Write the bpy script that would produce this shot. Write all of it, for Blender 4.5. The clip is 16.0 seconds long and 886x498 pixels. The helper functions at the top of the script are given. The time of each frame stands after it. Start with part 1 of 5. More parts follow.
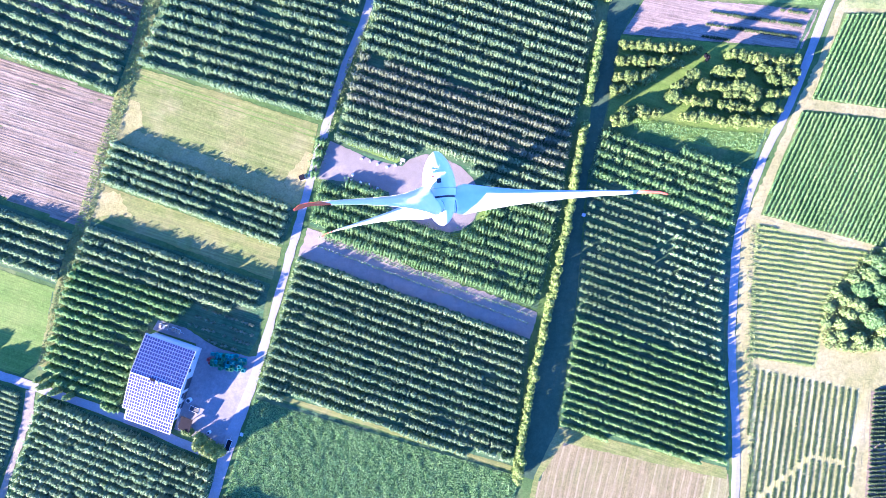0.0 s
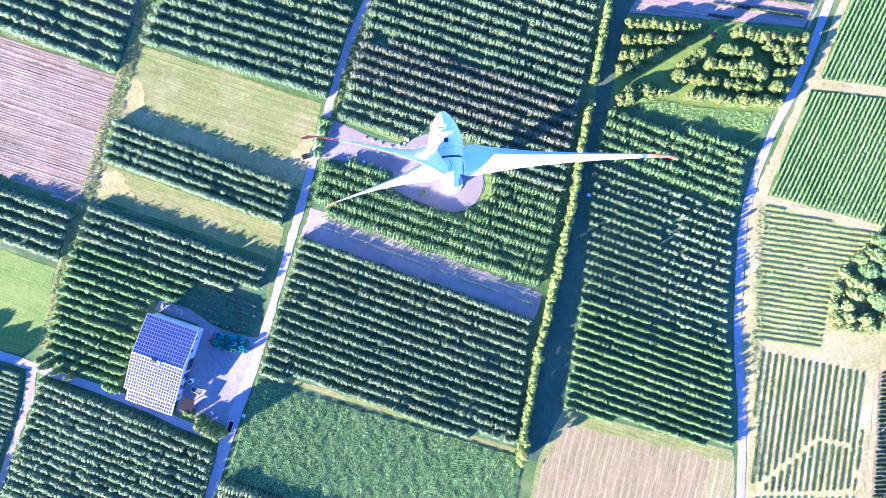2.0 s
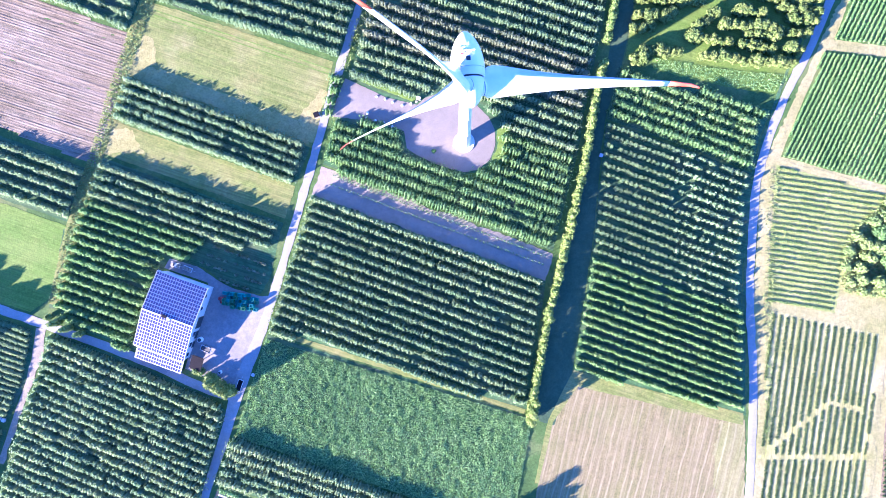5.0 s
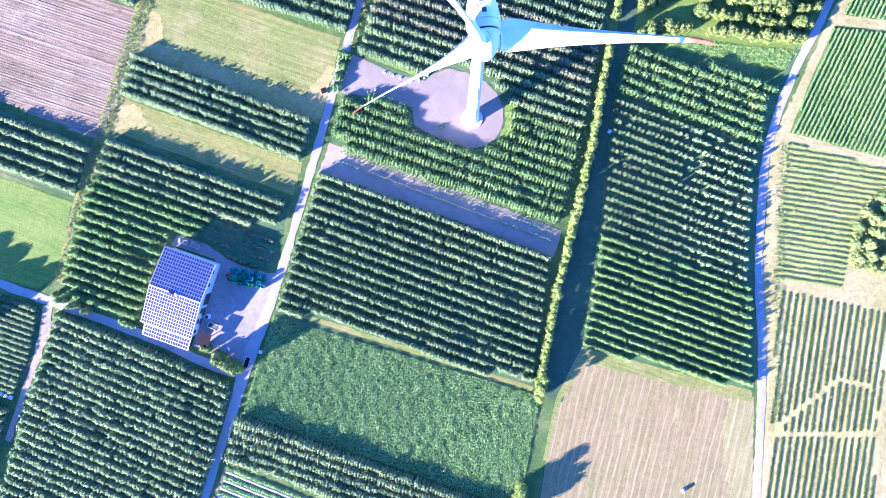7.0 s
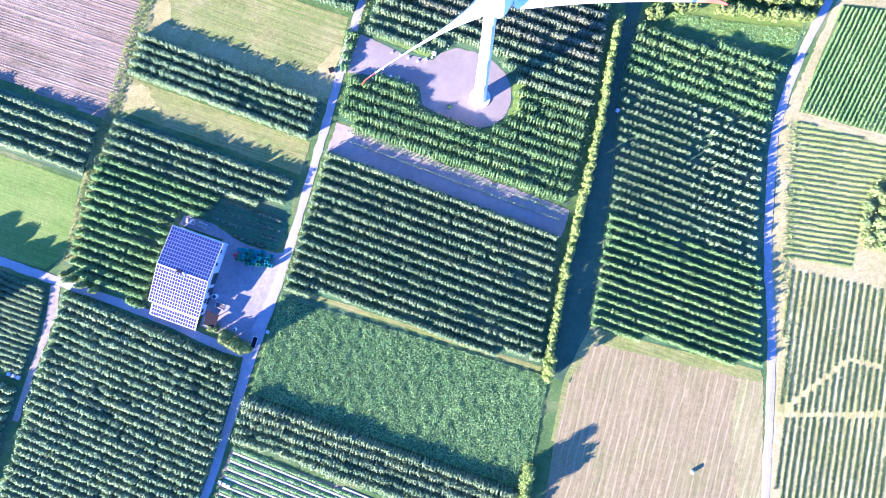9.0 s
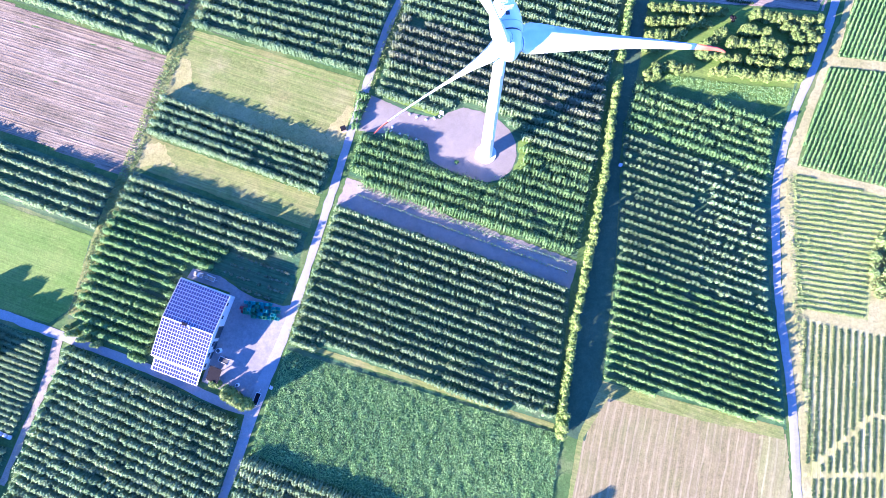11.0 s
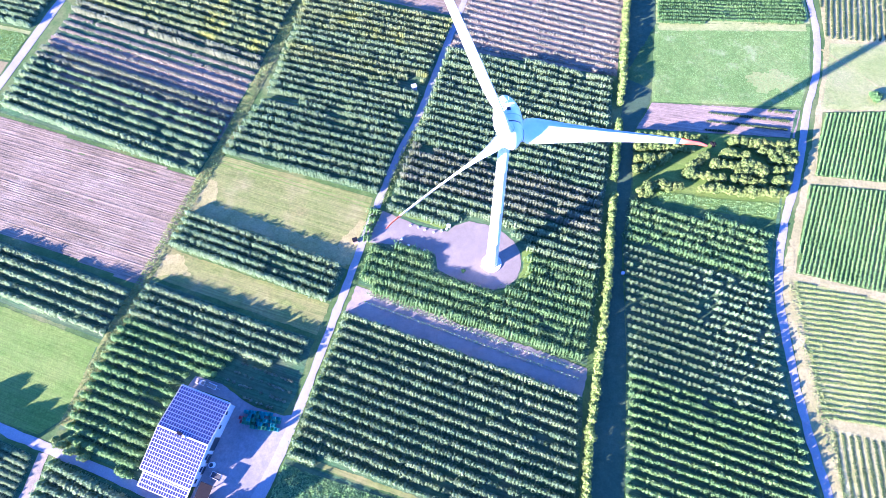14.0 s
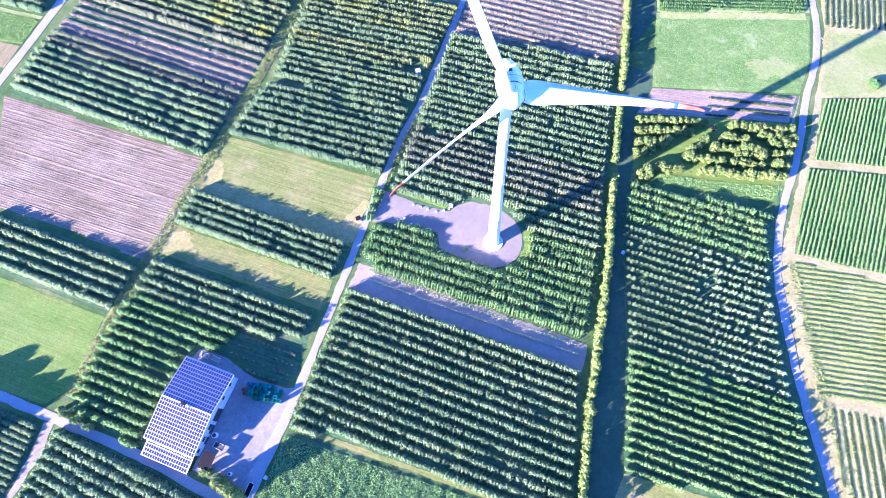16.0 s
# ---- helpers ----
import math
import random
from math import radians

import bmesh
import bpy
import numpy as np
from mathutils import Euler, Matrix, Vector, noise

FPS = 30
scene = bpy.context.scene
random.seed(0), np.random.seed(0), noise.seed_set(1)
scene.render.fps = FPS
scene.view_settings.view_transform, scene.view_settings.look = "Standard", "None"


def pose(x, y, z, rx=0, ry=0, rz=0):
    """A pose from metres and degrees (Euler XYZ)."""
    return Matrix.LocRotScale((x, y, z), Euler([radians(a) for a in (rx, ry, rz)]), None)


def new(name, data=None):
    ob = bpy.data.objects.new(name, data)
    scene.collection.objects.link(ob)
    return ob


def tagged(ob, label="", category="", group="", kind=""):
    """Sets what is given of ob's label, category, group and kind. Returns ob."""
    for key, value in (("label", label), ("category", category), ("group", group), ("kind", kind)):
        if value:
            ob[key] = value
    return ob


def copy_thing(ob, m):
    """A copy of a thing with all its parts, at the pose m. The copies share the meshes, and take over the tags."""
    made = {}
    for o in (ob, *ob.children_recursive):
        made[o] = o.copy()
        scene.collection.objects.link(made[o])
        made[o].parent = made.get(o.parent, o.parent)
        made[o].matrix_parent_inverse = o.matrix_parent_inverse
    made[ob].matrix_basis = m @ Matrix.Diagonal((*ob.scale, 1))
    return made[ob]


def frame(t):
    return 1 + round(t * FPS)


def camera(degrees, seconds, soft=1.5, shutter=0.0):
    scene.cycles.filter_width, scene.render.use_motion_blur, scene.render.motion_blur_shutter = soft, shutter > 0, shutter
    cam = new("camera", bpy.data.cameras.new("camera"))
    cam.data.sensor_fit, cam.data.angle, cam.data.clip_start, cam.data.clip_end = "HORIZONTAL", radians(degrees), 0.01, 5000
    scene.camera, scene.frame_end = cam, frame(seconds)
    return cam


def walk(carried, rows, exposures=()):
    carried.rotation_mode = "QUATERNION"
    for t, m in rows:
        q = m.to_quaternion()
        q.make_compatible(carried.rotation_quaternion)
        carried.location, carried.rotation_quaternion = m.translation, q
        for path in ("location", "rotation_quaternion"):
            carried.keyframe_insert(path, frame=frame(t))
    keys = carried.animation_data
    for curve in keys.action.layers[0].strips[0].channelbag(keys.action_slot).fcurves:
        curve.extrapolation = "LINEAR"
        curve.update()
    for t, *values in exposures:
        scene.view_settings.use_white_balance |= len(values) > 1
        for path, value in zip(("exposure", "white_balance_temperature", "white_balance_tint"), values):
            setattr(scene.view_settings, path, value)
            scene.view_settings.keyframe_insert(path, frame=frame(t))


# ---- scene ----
cam = camera(79.7, 16.0, soft=0.3)
# the valley floor slopes gently: this turn lays its plane into the upright world
UP = Vector((-0.020, -0.029, 1)).normalized().rotation_difference(Vector((0, 0, 1))).to_matrix()
PATH = [
    (0.0, 2.5, 3.73, 181.72, -1.079, 0.514, -0.273),
    (0.5, 2.14, 2.62, 181.52, -1.113, 0.505, -0.271),
    (1.0, 1.92, 1.03, 181.13, -1.092, 0.577, -0.327),
    (1.5, 1.76, -0.78, 180.8, -1.103, 0.632, -0.297),
    (2.0, 1.46, -2.89, 180.48, -1.113, 0.619, -0.154),
    (2.5, 0.9, -5.14, 180.35, -1.114, 0.628, 0.041),
    (3.0, 0.34, -7.28, 180.33, -1.187, 0.64, 0.111),
    (3.5, -0.15, -9.6, 180.28, -1.166, 0.689, 0.227),
    (4.0, -0.64, -11.91, 180.22, -1.175, 0.741, 0.252),
    (6.5, -3.86, -22.23, 179.83, -1.217, 0.737, 0.313),
    (7, -4.4, -24.11, 179.8, -1.228, 0.779, 0.265),
    (7.5, -4.91, -26.18, 179.72, -1.15, 0.83, 0.253),
    (8, -5.37, -27.96, 179.79, -1.212, 0.893, 0.273),
    (10.5, -7.89, -37.52, 179.25, 3.107, 1.094, 0.136),
    (11, -8.52, -38.89, 179.13, 6.893, 1.143, 0.076),
    (11.5, -8.78, -40.92, 178.99, 10.884, 1.315, 0.057),
    (12, -9.08, -43.33, 178.78, 14.983, 1.404, 0.1),
    (12.5, -9.2, -45.93, 178.63, 19.547, 1.517, 0.184),
    (13, -9.06, -48.29, 178.41, 21.546, 1.623, 0.22),
    (13.5, -9.21, -50.8, 178.26, 21.934, 1.626, 0.224),
    (14, -9.38, -53.15, 178.15, 22.779, 1.634, 0.189),
    (14.5, -9.25, -55.28, 177.93, 23.252, 1.649, 0.179),
    (15, -9.09, -58.1, 177.32, 23.382, 1.717, 0.228),
    (15.5, -9.1, -60.75, 176.56, 23.471, 1.705, 0.39),
    (16, -9.26, -63.26, 176.3, 23.475, 1.682, 0.738),
]
walk(cam, [(t, UP.to_4x4() @ pose(*p)) for t, *p in PATH], [(0, 3.17, 5000, 43), (11, 3.14, 5000, 42), (12.5, 3.12, 4940, 47), (16, 3.12, 4940, 47)])

# ---- light ----
SUN_WAY = (UP @ Vector((math.cos(radians(31)), math.sin(radians(31)), -math.tan(radians(14.5))))).normalized()
sun_elevation = math.asin(-SUN_WAY.z)
sun_turn = math.atan2(-SUN_WAY.x, -SUN_WAY.y)
world = bpy.data.worlds.new("sky")
scene.world = world
world.use_nodes = True
wn = world.node_tree
sky = wn.nodes.new("ShaderNodeTexSky")
sky.sky_type, sky.sun_disc = "NISHITA", False
sky.sun_elevation, sky.sun_rotation = sun_elevation, sun_turn
sky.altitude, sky.air_density, sky.dust_density, sky.ozone_density = 900, 1.0, 0.2, 8.0
wn.links.new(sky.outputs[0], wn.nodes["Background"].inputs[0])
wn.nodes["Background"].inputs[1].default_value = 0.09
sun_data = bpy.data.lights.new("sun", "SUN")
sun_data.energy, sun_data.angle, sun_data.color = 5.0, radians(0.53), (1.0, 0.83, 0.55)
sun = new("sun", sun_data)
sun.matrix_world = Matrix.Translation((-200, -100, 200)) @ SUN_WAY.to_track_quat("-Z", "Y").to_matrix().to_4x4()

# ---- materials ----


def node_set(name):
    m = bpy.data.materials.new(name)
    m.use_nodes = True
    t = m.node_tree
    return m, t, t.nodes["Principled BSDF"]


def ramp(t, fac, stops):
    r = t.nodes.new("ShaderNodeValToRGB")
    el = r.color_ramp.elements
    while len(el) < len(stops):
        el.new(0.5)
    for e, (p, c) in zip(el, stops):
        e.position, e.color = p, (*c, 1)
    t.links.new(fac, r.inputs[0])
    return r.outputs[0]


def noise_of(t, scale, detail=4, rough=0.6, vec=None):
    n = t.nodes.new("ShaderNodeTexNoise")
    n.inputs["Scale"].default_value, n.inputs["Detail"].default_value, n.inputs["Roughness"].default_value = scale, detail, rough
    if vec is None:
        tc = t.nodes.new("ShaderNodeTexCoord")
        vec = tc.outputs["Object"]
    t.links.new(vec, n.inputs["Vector"])
    return n.outputs["Fac"]


def mixed(t, fac, a, b, kind="MIX"):
    m = t.nodes.new("ShaderNodeMix")
    m.data_type, m.blend_type = "RGBA", kind
    for v, i in ((fac, 0), (a, 6), (b, 7)):
        if isinstance(v, (int, float)):
            m.inputs[i].default_value = v
        elif isinstance(v, tuple):
            m.inputs[i].default_value = (*v, 1)
        else:
            t.links.new(v, m.inputs[i])
    return m.outputs[2]


def turned(t, degrees, squash=1.0):
    tc = t.nodes.new("ShaderNodeTexCoord")
    mp = t.nodes.new("ShaderNodeMapping")
    mp.vector_type = "TEXTURE"
    mp.inputs["Rotation"].default_value[2] = radians(degrees)
    mp.inputs["Scale"].default_value[0] = squash
    t.links.new(tc.outputs["Object"], mp.inputs["Vector"])
    return mp.outputs[0]


def ground_mat(name, big, fine, rough=0.9, lines=None, bump=0.4, big_scale=0.06, fine_scale=1.6, mottle=0.16, stains=(), swaths=None):
    """Ground cover: large patches, fine grain, and streaks along the way it was worked (degrees, metres apart, strength, colour)."""
    m, t, b = node_set(name)
    col = ramp(t, noise_of(t, big_scale, 5, 0.62), big)
    f = noise_of(t, fine_scale, 5, 0.7)
    col = mixed(t, 0.75, col, ramp(t, f, fine), "MULTIPLY")
    for scale, lo, hi, tint, strength in stains:
        mask = ramp(t, noise_of(t, scale, 6, 0.68), [(lo, (0, 0, 0)), (hi, (strength,) * 3)])
        col = mixed(t, mask, col, tint)
    if swaths:
        deg, apart, strength, tint = swaths
        wave = t.nodes.new("ShaderNodeTexWave")
        wave.wave_type, wave.bands_direction = "BANDS", "Y"
        wave.inputs["Scale"].default_value, wave.inputs["Distortion"].default_value = 0.314 / apart, 2.2
        wave.inputs["Detail"].default_value, wave.inputs["Detail Scale"].default_value = 3, 0.8
        t.links.new(turned(t, deg), wave.inputs["Vector"])
        broken = ramp(t, noise_of(t, 0.5, 3, 0.6, turned(t, deg, 9.0)), [(0.35, (0.1,) * 3), (0.6, (strength,) * 3)])
        line = mixed(t, 1.0, ramp(t, wave.outputs["Fac"], [(0.78, (0, 0, 0)), (0.95, (1, 1, 1))]), broken, "MULTIPLY")
        col = mixed(t, line, col, tint)
    tufts = noise_of(t, 0.55, 4, 0.7)
    col = mixed(t, 1.0, col, ramp(t, tufts, [(0.32, (1 - mottle, 1 - mottle * 0.8, 1 - mottle)), (0.68, (1 + mottle, 1 + mottle * 0.9, 1 + mottle))]), "MULTIPLY")
    if lines:
        deg, apart, strength, tint = lines
        v = turned(t, deg, 26.0)
        n = noise_of(t, 1.0 / apart, 2, 0.5, v)
        r = ramp(t, n, [(0.42, (0, 0, 0)), (0.6, (strength, strength, strength))])
        col = mixed(t, r, col, tint)
        thin = noise_of(t, 3.0 / apart, 4, 0.68, turned(t, deg + 0.6, 34.0))
        col = mixed(t, 1.0, col, ramp(t, thin, [(0.36, (1 - 0.6 * strength,) * 3), (0.62, (1 + 0.35 * strength,) * 3)]), "MULTIPLY")
    t.links.new(col, b.inputs["Base Color"])
    b.inputs["Roughness"].default_value = rough
    b.inputs["Specular IOR Level"].default_value = 0.15
    bp = t.nodes.new("ShaderNodeBump")
    bp.inputs["Strength"].default_value, bp.inputs["Distance"].default_value = bump, 0.3
    t.links.new(f, bp.inputs["Height"])
    t.links.new(bp.outputs[0], b.inputs["Normal"])
    return m


GREY = [(0.25, (0.55, 0.55, 0.55)), (0.75, (1.3, 1.3, 1.3))]
SOFT = [(0.25, (0.78, 0.78, 0.78)), (0.75, (1.15, 1.15, 1.15))]


def leaf_mat(name, dark, mid, light, through_light=0.25, extra=None):
    m, t, b = node_set(name)
    geo = t.nodes.new("ShaderNodeNewGeometry")
    info = t.nodes.new("ShaderNodeObjectInfo")
    stops = [(0.0, dark), (0.45, mid), (1.0, light)]
    tuft = t.nodes.new("ShaderNodeMath")
    tuft.operation = "MULTIPLY_ADD"
    t.links.new(geo.outputs["Random Per Island"], tuft.inputs[0])
    tuft.inputs[1].default_value = 0.55
    t.links.new(ramp(t, noise_of(t, 1.5, 2), [(0.3, (0, 0, 0)), (0.7, (0.45, 0.45, 0.45))]), tuft.inputs[2])
    col = ramp(t, tuft.outputs[0], stops)
    tint = ramp(t, info.outputs["Random"], [(0.0, (0.85, 0.92, 0.88)), (1.0, (1.12, 1.06, 1.0))])
    col = mixed(t, 1.0, col, tint, "MULTIPLY")
    patch = ramp(t, noise_of(t, 0.16, 5, 0.7), [(0.3, (0.74, 0.8, 0.74)), (0.7, (1.24, 1.16, 1.12))])
    col = mixed(t, 1.0, col, patch, "MULTIPLY")
    if extra:
        turned_gold = ramp(t, noise_of(t, 0.055, 3, 0.6), [(0.54, (0, 0, 0)), (0.68, (0.75, 0.75, 0.75))])
        col = mixed(t, turned_gold, col, extra)
    t.links.new(col, b.inputs["Base Color"])
    b.inputs["Roughness"].default_value = 0.75
    b.inputs["Specular IOR Level"].default_value = 0.2
    tr = t.nodes.new("ShaderNodeBsdfTranslucent")
    t.links.new(col, tr.inputs[0])
    mx = t.nodes.new("ShaderNodeMixShader")
    mx.inputs[0].default_value = through_light
    t.links.new(b.outputs[0], mx.inputs[1])
    t.links.new(tr.outputs[0], mx.inputs[2])
    t.links.new(mx.outputs[0], t.nodes["Material Output"].inputs[0])
    return m


def plain(name, colour, rough=0.5, metal=0.0, worn=0.12, scale=3.0, bump=0.0):
    m, t, b = node_set(name)
    n = noise_of(t, scale, 5, 0.65)
    col = mixed(t, 1.0, colour, ramp(t, n, [(0.3, (1 - worn,) * 3), (0.7, (1 + worn,) * 3)]), "MULTIPLY")
    t.links.new(col, b.inputs["Base Color"])
    b.inputs["Roughness"].default_value, b.inputs["Metallic"].default_value = rough, metal
    if bump:
        bp = t.nodes.new("ShaderNodeBump")
        bp.inputs["Strength"].default_value, bp.inputs["Distance"].default_value = bump, 0.05
        t.links.new(n, bp.inputs["Height"])
        t.links.new(bp.outputs[0], b.inputs["Normal"])
    return m


M_GROUND = ground_mat("rough_grass", [(0.3, (0.040, 0.088, 0.024)), (0.5, (0.072, 0.128, 0.032)), (0.7, (0.160, 0.176, 0.064))], GREY)
M_FLOOR = ground_mat("orchard_grass", [(0.28, (0.03, 0.085, 0.036)), (0.5, (0.052, 0.122, 0.048)), (0.75, (0.098, 0.155, 0.064))], GREY, lines=(-19, 1.8, 0.5, (0.085, 0.118, 0.056)), mottle=0.25, stains=[(0.07, 0.53, 0.72, (0.16, 0.13, 0.088), 0.6)])
M_MEADOW = ground_mat("mown_meadow", [(0.28, (0.128, 0.172, 0.036)), (0.5, (0.168, 0.19, 0.05)), (0.75, (0.212, 0.195, 0.068))], GREY, lines=(-19, 1.5, 0.35, (0.225, 0.215, 0.075)), bump=0.3, mottle=0.2, stains=[(0.09, 0.5, 0.75, (0.29, 0.25, 0.115), 0.6), (0.2, 0.56, 0.8, (0.09, 0.155, 0.035), 0.5)])
M_LAWN = ground_mat("green_meadow", [(0.28, (0.09, 0.165, 0.024)), (0.5, (0.118, 0.192, 0.032)), (0.75, (0.155, 0.205, 0.042))], GREY, lines=(-19, 1.4, 0.25, (0.17, 0.225, 0.055)), bump=0.3, stains=[(0.22, 0.55, 0.8, (0.2, 0.22, 0.06), 0.5)])
M_RANK = ground_mat("rank_meadow", [(0.28, (0.1, 0.185, 0.042)), (0.5, (0.145, 0.225, 0.056)), (0.75, (0.21, 0.265, 0.085))], GREY, bump=0.4, mottle=0.25, stains=[(0.12, 0.56, 0.72, (0.36, 0.37, 0.2), 0.6), (0.07, 0.52, 0.7, (0.075, 0.16, 0.035), 0.5)])
# grass made darker and bluer: the hedge's shade is put into this colour
M_LANE_SHADE = ground_mat("lane_grass_shade", [(0.28, (0.035, 0.07, 0.036)), (0.5, (0.05, 0.09, 0.046)), (0.75, (0.075, 0.11, 0.055))], SOFT)
M_HAY = ground_mat("dry_mown_field", [(0.28, (0.19, 0.172, 0.064)), (0.5, (0.208, 0.172, 0.077)), (0.75, (0.182, 0.172, 0.06))], GREY, lines=(77, 1.6, 0.3, (0.255, 0.21, 0.108)), bump=0.25, mottle=0.14, swaths=(77, 2.5, 0.7, (0.315, 0.262, 0.14)), stains=[(0.05, 0.5, 0.7, (0.145, 0.16, 0.052), 0.6), (0.35, 0.58, 0.75, (0.13, 0.105, 0.052), 0.4)])
M_HAY_GREEN = ground_mat("greener_mown_field", [(0.28, (0.19, 0.2, 0.065)), (0.5, (0.225, 0.205, 0.08)), (0.75, (0.2, 0.205, 0.07))], GREY, lines=(77, 2.5, 0.3, (0.3, 0.26, 0.13)), bump=0.25, swaths=(77, 2.5, 0.6, (0.34, 0.3, 0.15)))
M_SOIL = ground_mat("bare_soil", [(0.28, (0.12, 0.098, 0.06)), (0.5, (0.185, 0.143, 0.088)), (0.75, (0.24, 0.188, 0.122))], GREY, lines=(-18, 0.9, 0.6, (0.24, 0.185, 0.125)), fine_scale=2.5, mottle=0.24, stains=[(0.035, 0.48, 0.68, (0.29, 0.245, 0.172), 0.6), (0.05, 0.57, 0.75, (0.125, 0.14, 0.07), 0.45)])
M_FINE = ground_mat("fine_soil", [(0.28, (0.205, 0.155, 0.11)), (0.5, (0.26, 0.2, 0.145)), (0.75, (0.32, 0.25, 0.185))], GREY, lines=(-12, 1.2, 0.5, (0.3, 0.235, 0.175)), fine_scale=2.5, mottle=0.2)
M_DUST = ground_mat("gravel_soil", [(0.28, (0.22, 0.19, 0.13)), (0.5, (0.31, 0.26, 0.19)), (0.75, (0.22, 0.22, 0.11))], GREY, fine_scale=2.5)
M_LOAM = ground_mat("raked_loam", [(0.28, (0.235, 0.195, 0.155)), (0.5, (0.275, 0.228, 0.18)), (0.75, (0.32, 0.265, 0.21))], SOFT, fine_scale=2.5, mottle=0.1)
M_STRAW = ground_mat("worn_straw", [(0.28, (0.225, 0.22, 0.065)), (0.5, (0.275, 0.25, 0.09)), (0.75, (0.33, 0.28, 0.12))], GREY, mottle=0.15)
M_PAD = ground_mat("gravel", [(0.28, (0.185, 0.16, 0.13)), (0.5, (0.215, 0.185, 0.15)), (0.75, (0.25, 0.218, 0.178))], SOFT, fine_scale=3.5, bump=0.25, mottle=0.07, stains=[(0.12, 0.55, 0.75, (0.27, 0.238, 0.195), 0.6), (0.3, 0.62, 0.8, (0.14, 0.14, 0.1), 0.5)])
M_ROAD = ground_mat("pale_asphalt", [(0.28, (0.245, 0.232, 0.215)), (0.5, (0.285, 0.268, 0.245)), (0.75, (0.32, 0.298, 0.275))], SOFT, fine_scale=2.0, bump=0.1, mottle=0.08)
M_YARD = ground_mat("concrete_yard", [(0.28, (0.2, 0.185, 0.17)), (0.5, (0.24, 0.22, 0.2)), (0.75, (0.275, 0.25, 0.23))], SOFT, fine_scale=1.2, bump=0.1)
M_VERGE = ground_mat("dry_verge", [(0.28, (0.22, 0.215, 0.07)), (0.5, (0.295, 0.265, 0.11)), (0.75, (0.355, 0.31, 0.155))], GREY, fine_scale=1.2)
M_VINEFLOOR = ground_mat("alley_grass", [(0.28, (0.2, 0.25, 0.075)), (0.5, (0.25, 0.29, 0.1)), (0.75, (0.3, 0.32, 0.14))], SOFT)
M_PALEFLOOR = ground_mat("pale_alley_grass", [(0.28, (0.2, 0.24, 0.065)), (0.5, (0.26, 0.275, 0.085)), (0.75, (0.32, 0.305, 0.115))], GREY, bump=0.3, big_scale=0.1, mottle=0.2, stains=[(0.13, 0.52, 0.75, (0.36, 0.29, 0.16), 0.45), (0.4, 0.58, 0.78, (0.17, 0.22, 0.06), 0.55)])
M_TAN = ground_mat("bleached_alley", [(0.28, (0.26, 0.265, 0.07)), (0.5, (0.32, 0.3, 0.105)), (0.75, (0.37, 0.335, 0.15))], GREY, lines=(83, 1.6, 0.5, (0.39, 0.36, 0.165)), bump=0.2, mottle=0.18, stains=[(0.16, 0.55, 0.78, (0.42, 0.37, 0.22), 0.6)])
M_DRY = ground_mat("dry_grass", [(0.28, (0.21, 0.255, 0.075)), (0.5, (0.265, 0.29, 0.1)), (0.75, (0.31, 0.3, 0.135))], GREY)

M_APPLE = leaf_mat("apple_leaf", (0.133, 0.207, 0.102), (0.198, 0.3, 0.155), (0.257, 0.355, 0.208), 0.52)
M_APPLE_DARK = leaf_mat("apple_leaf_green", (0.112, 0.212, 0.077), (0.172, 0.307, 0.11), (0.235, 0.36, 0.155), 0.52)
M_APPLE_GREY = leaf_mat("apple_leaf_grey", (0.145, 0.182, 0.11), (0.207, 0.253, 0.16), (0.275, 0.32, 0.22), 0.52)
M_DUSTY = leaf_mat("dusty_leaf", (0.2, 0.2, 0.15), (0.29, 0.285, 0.215), (0.39, 0.375, 0.3), 0.4)
M_APPLE_GOLD = leaf_mat("apple_leaf_gold", (0.115, 0.175, 0.075), (0.2, 0.275, 0.125), (0.29, 0.35, 0.18), 0.45, (0.33, 0.36, 0.06))
M_CROWN = leaf_mat("tree_leaf", (0.07, 0.13, 0.03), (0.14, 0.2, 0.052), (0.22, 0.27, 0.085))
M_HEDGE = leaf_mat("hedge_leaf", (0.07, 0.13, 0.025), (0.17, 0.25, 0.06), (0.3, 0.36, 0.13), 0.35)
M_VINE = leaf_mat("crop_leaf", (0.03, 0.09, 0.02), (0.08, 0.17, 0.05), (0.15, 0.26, 0.1))
M_VINE_DARK = leaf_mat("dark_crop_leaf", (0.02, 0.05, 0.015), (0.05, 0.08, 0.03), (0.1, 0.14, 0.06))
M_LUSH = leaf_mat("pale_crop_leaf", (0.11, 0.22, 0.06), (0.17, 0.31, 0.1), (0.24, 0.38, 0.15), 0.3)
M_THIN = leaf_mat("thin_crop_leaf", (0.045, 0.08, 0.03), (0.09, 0.14, 0.05), (0.16, 0.21, 0.085))
M_CROP = leaf_mat("clover_leaf", (0.09, 0.2, 0.058), (0.19, 0.355, 0.118), (0.3, 0.47, 0.185), 0.15)
M_WEED = leaf_mat("weed_leaf", (0.08, 0.15, 0.04), (0.18, 0.26, 0.08), (0.29, 0.34, 0.14))
M_BARK = plain("bark", (0.12, 0.09, 0.06), 0.9, 0, 0.3, 6, 0.4)
M_WHITE = plain("white_gelcoat", (0.80, 0.80, 0.79), 0.35, 0, 0.05, 0.6)
M_TOWER = plain("white_steel_paint", (0.78, 0.78, 0.77), 0.45, 0, 0.06, 0.4)
M_RED = plain("red_tip_paint", (0.62, 0.10, 0.05), 0.4, 0, 0.1, 1.0)
M_DARK = plain("dark_gap", (0.03, 0.035, 0.04), 0.6)
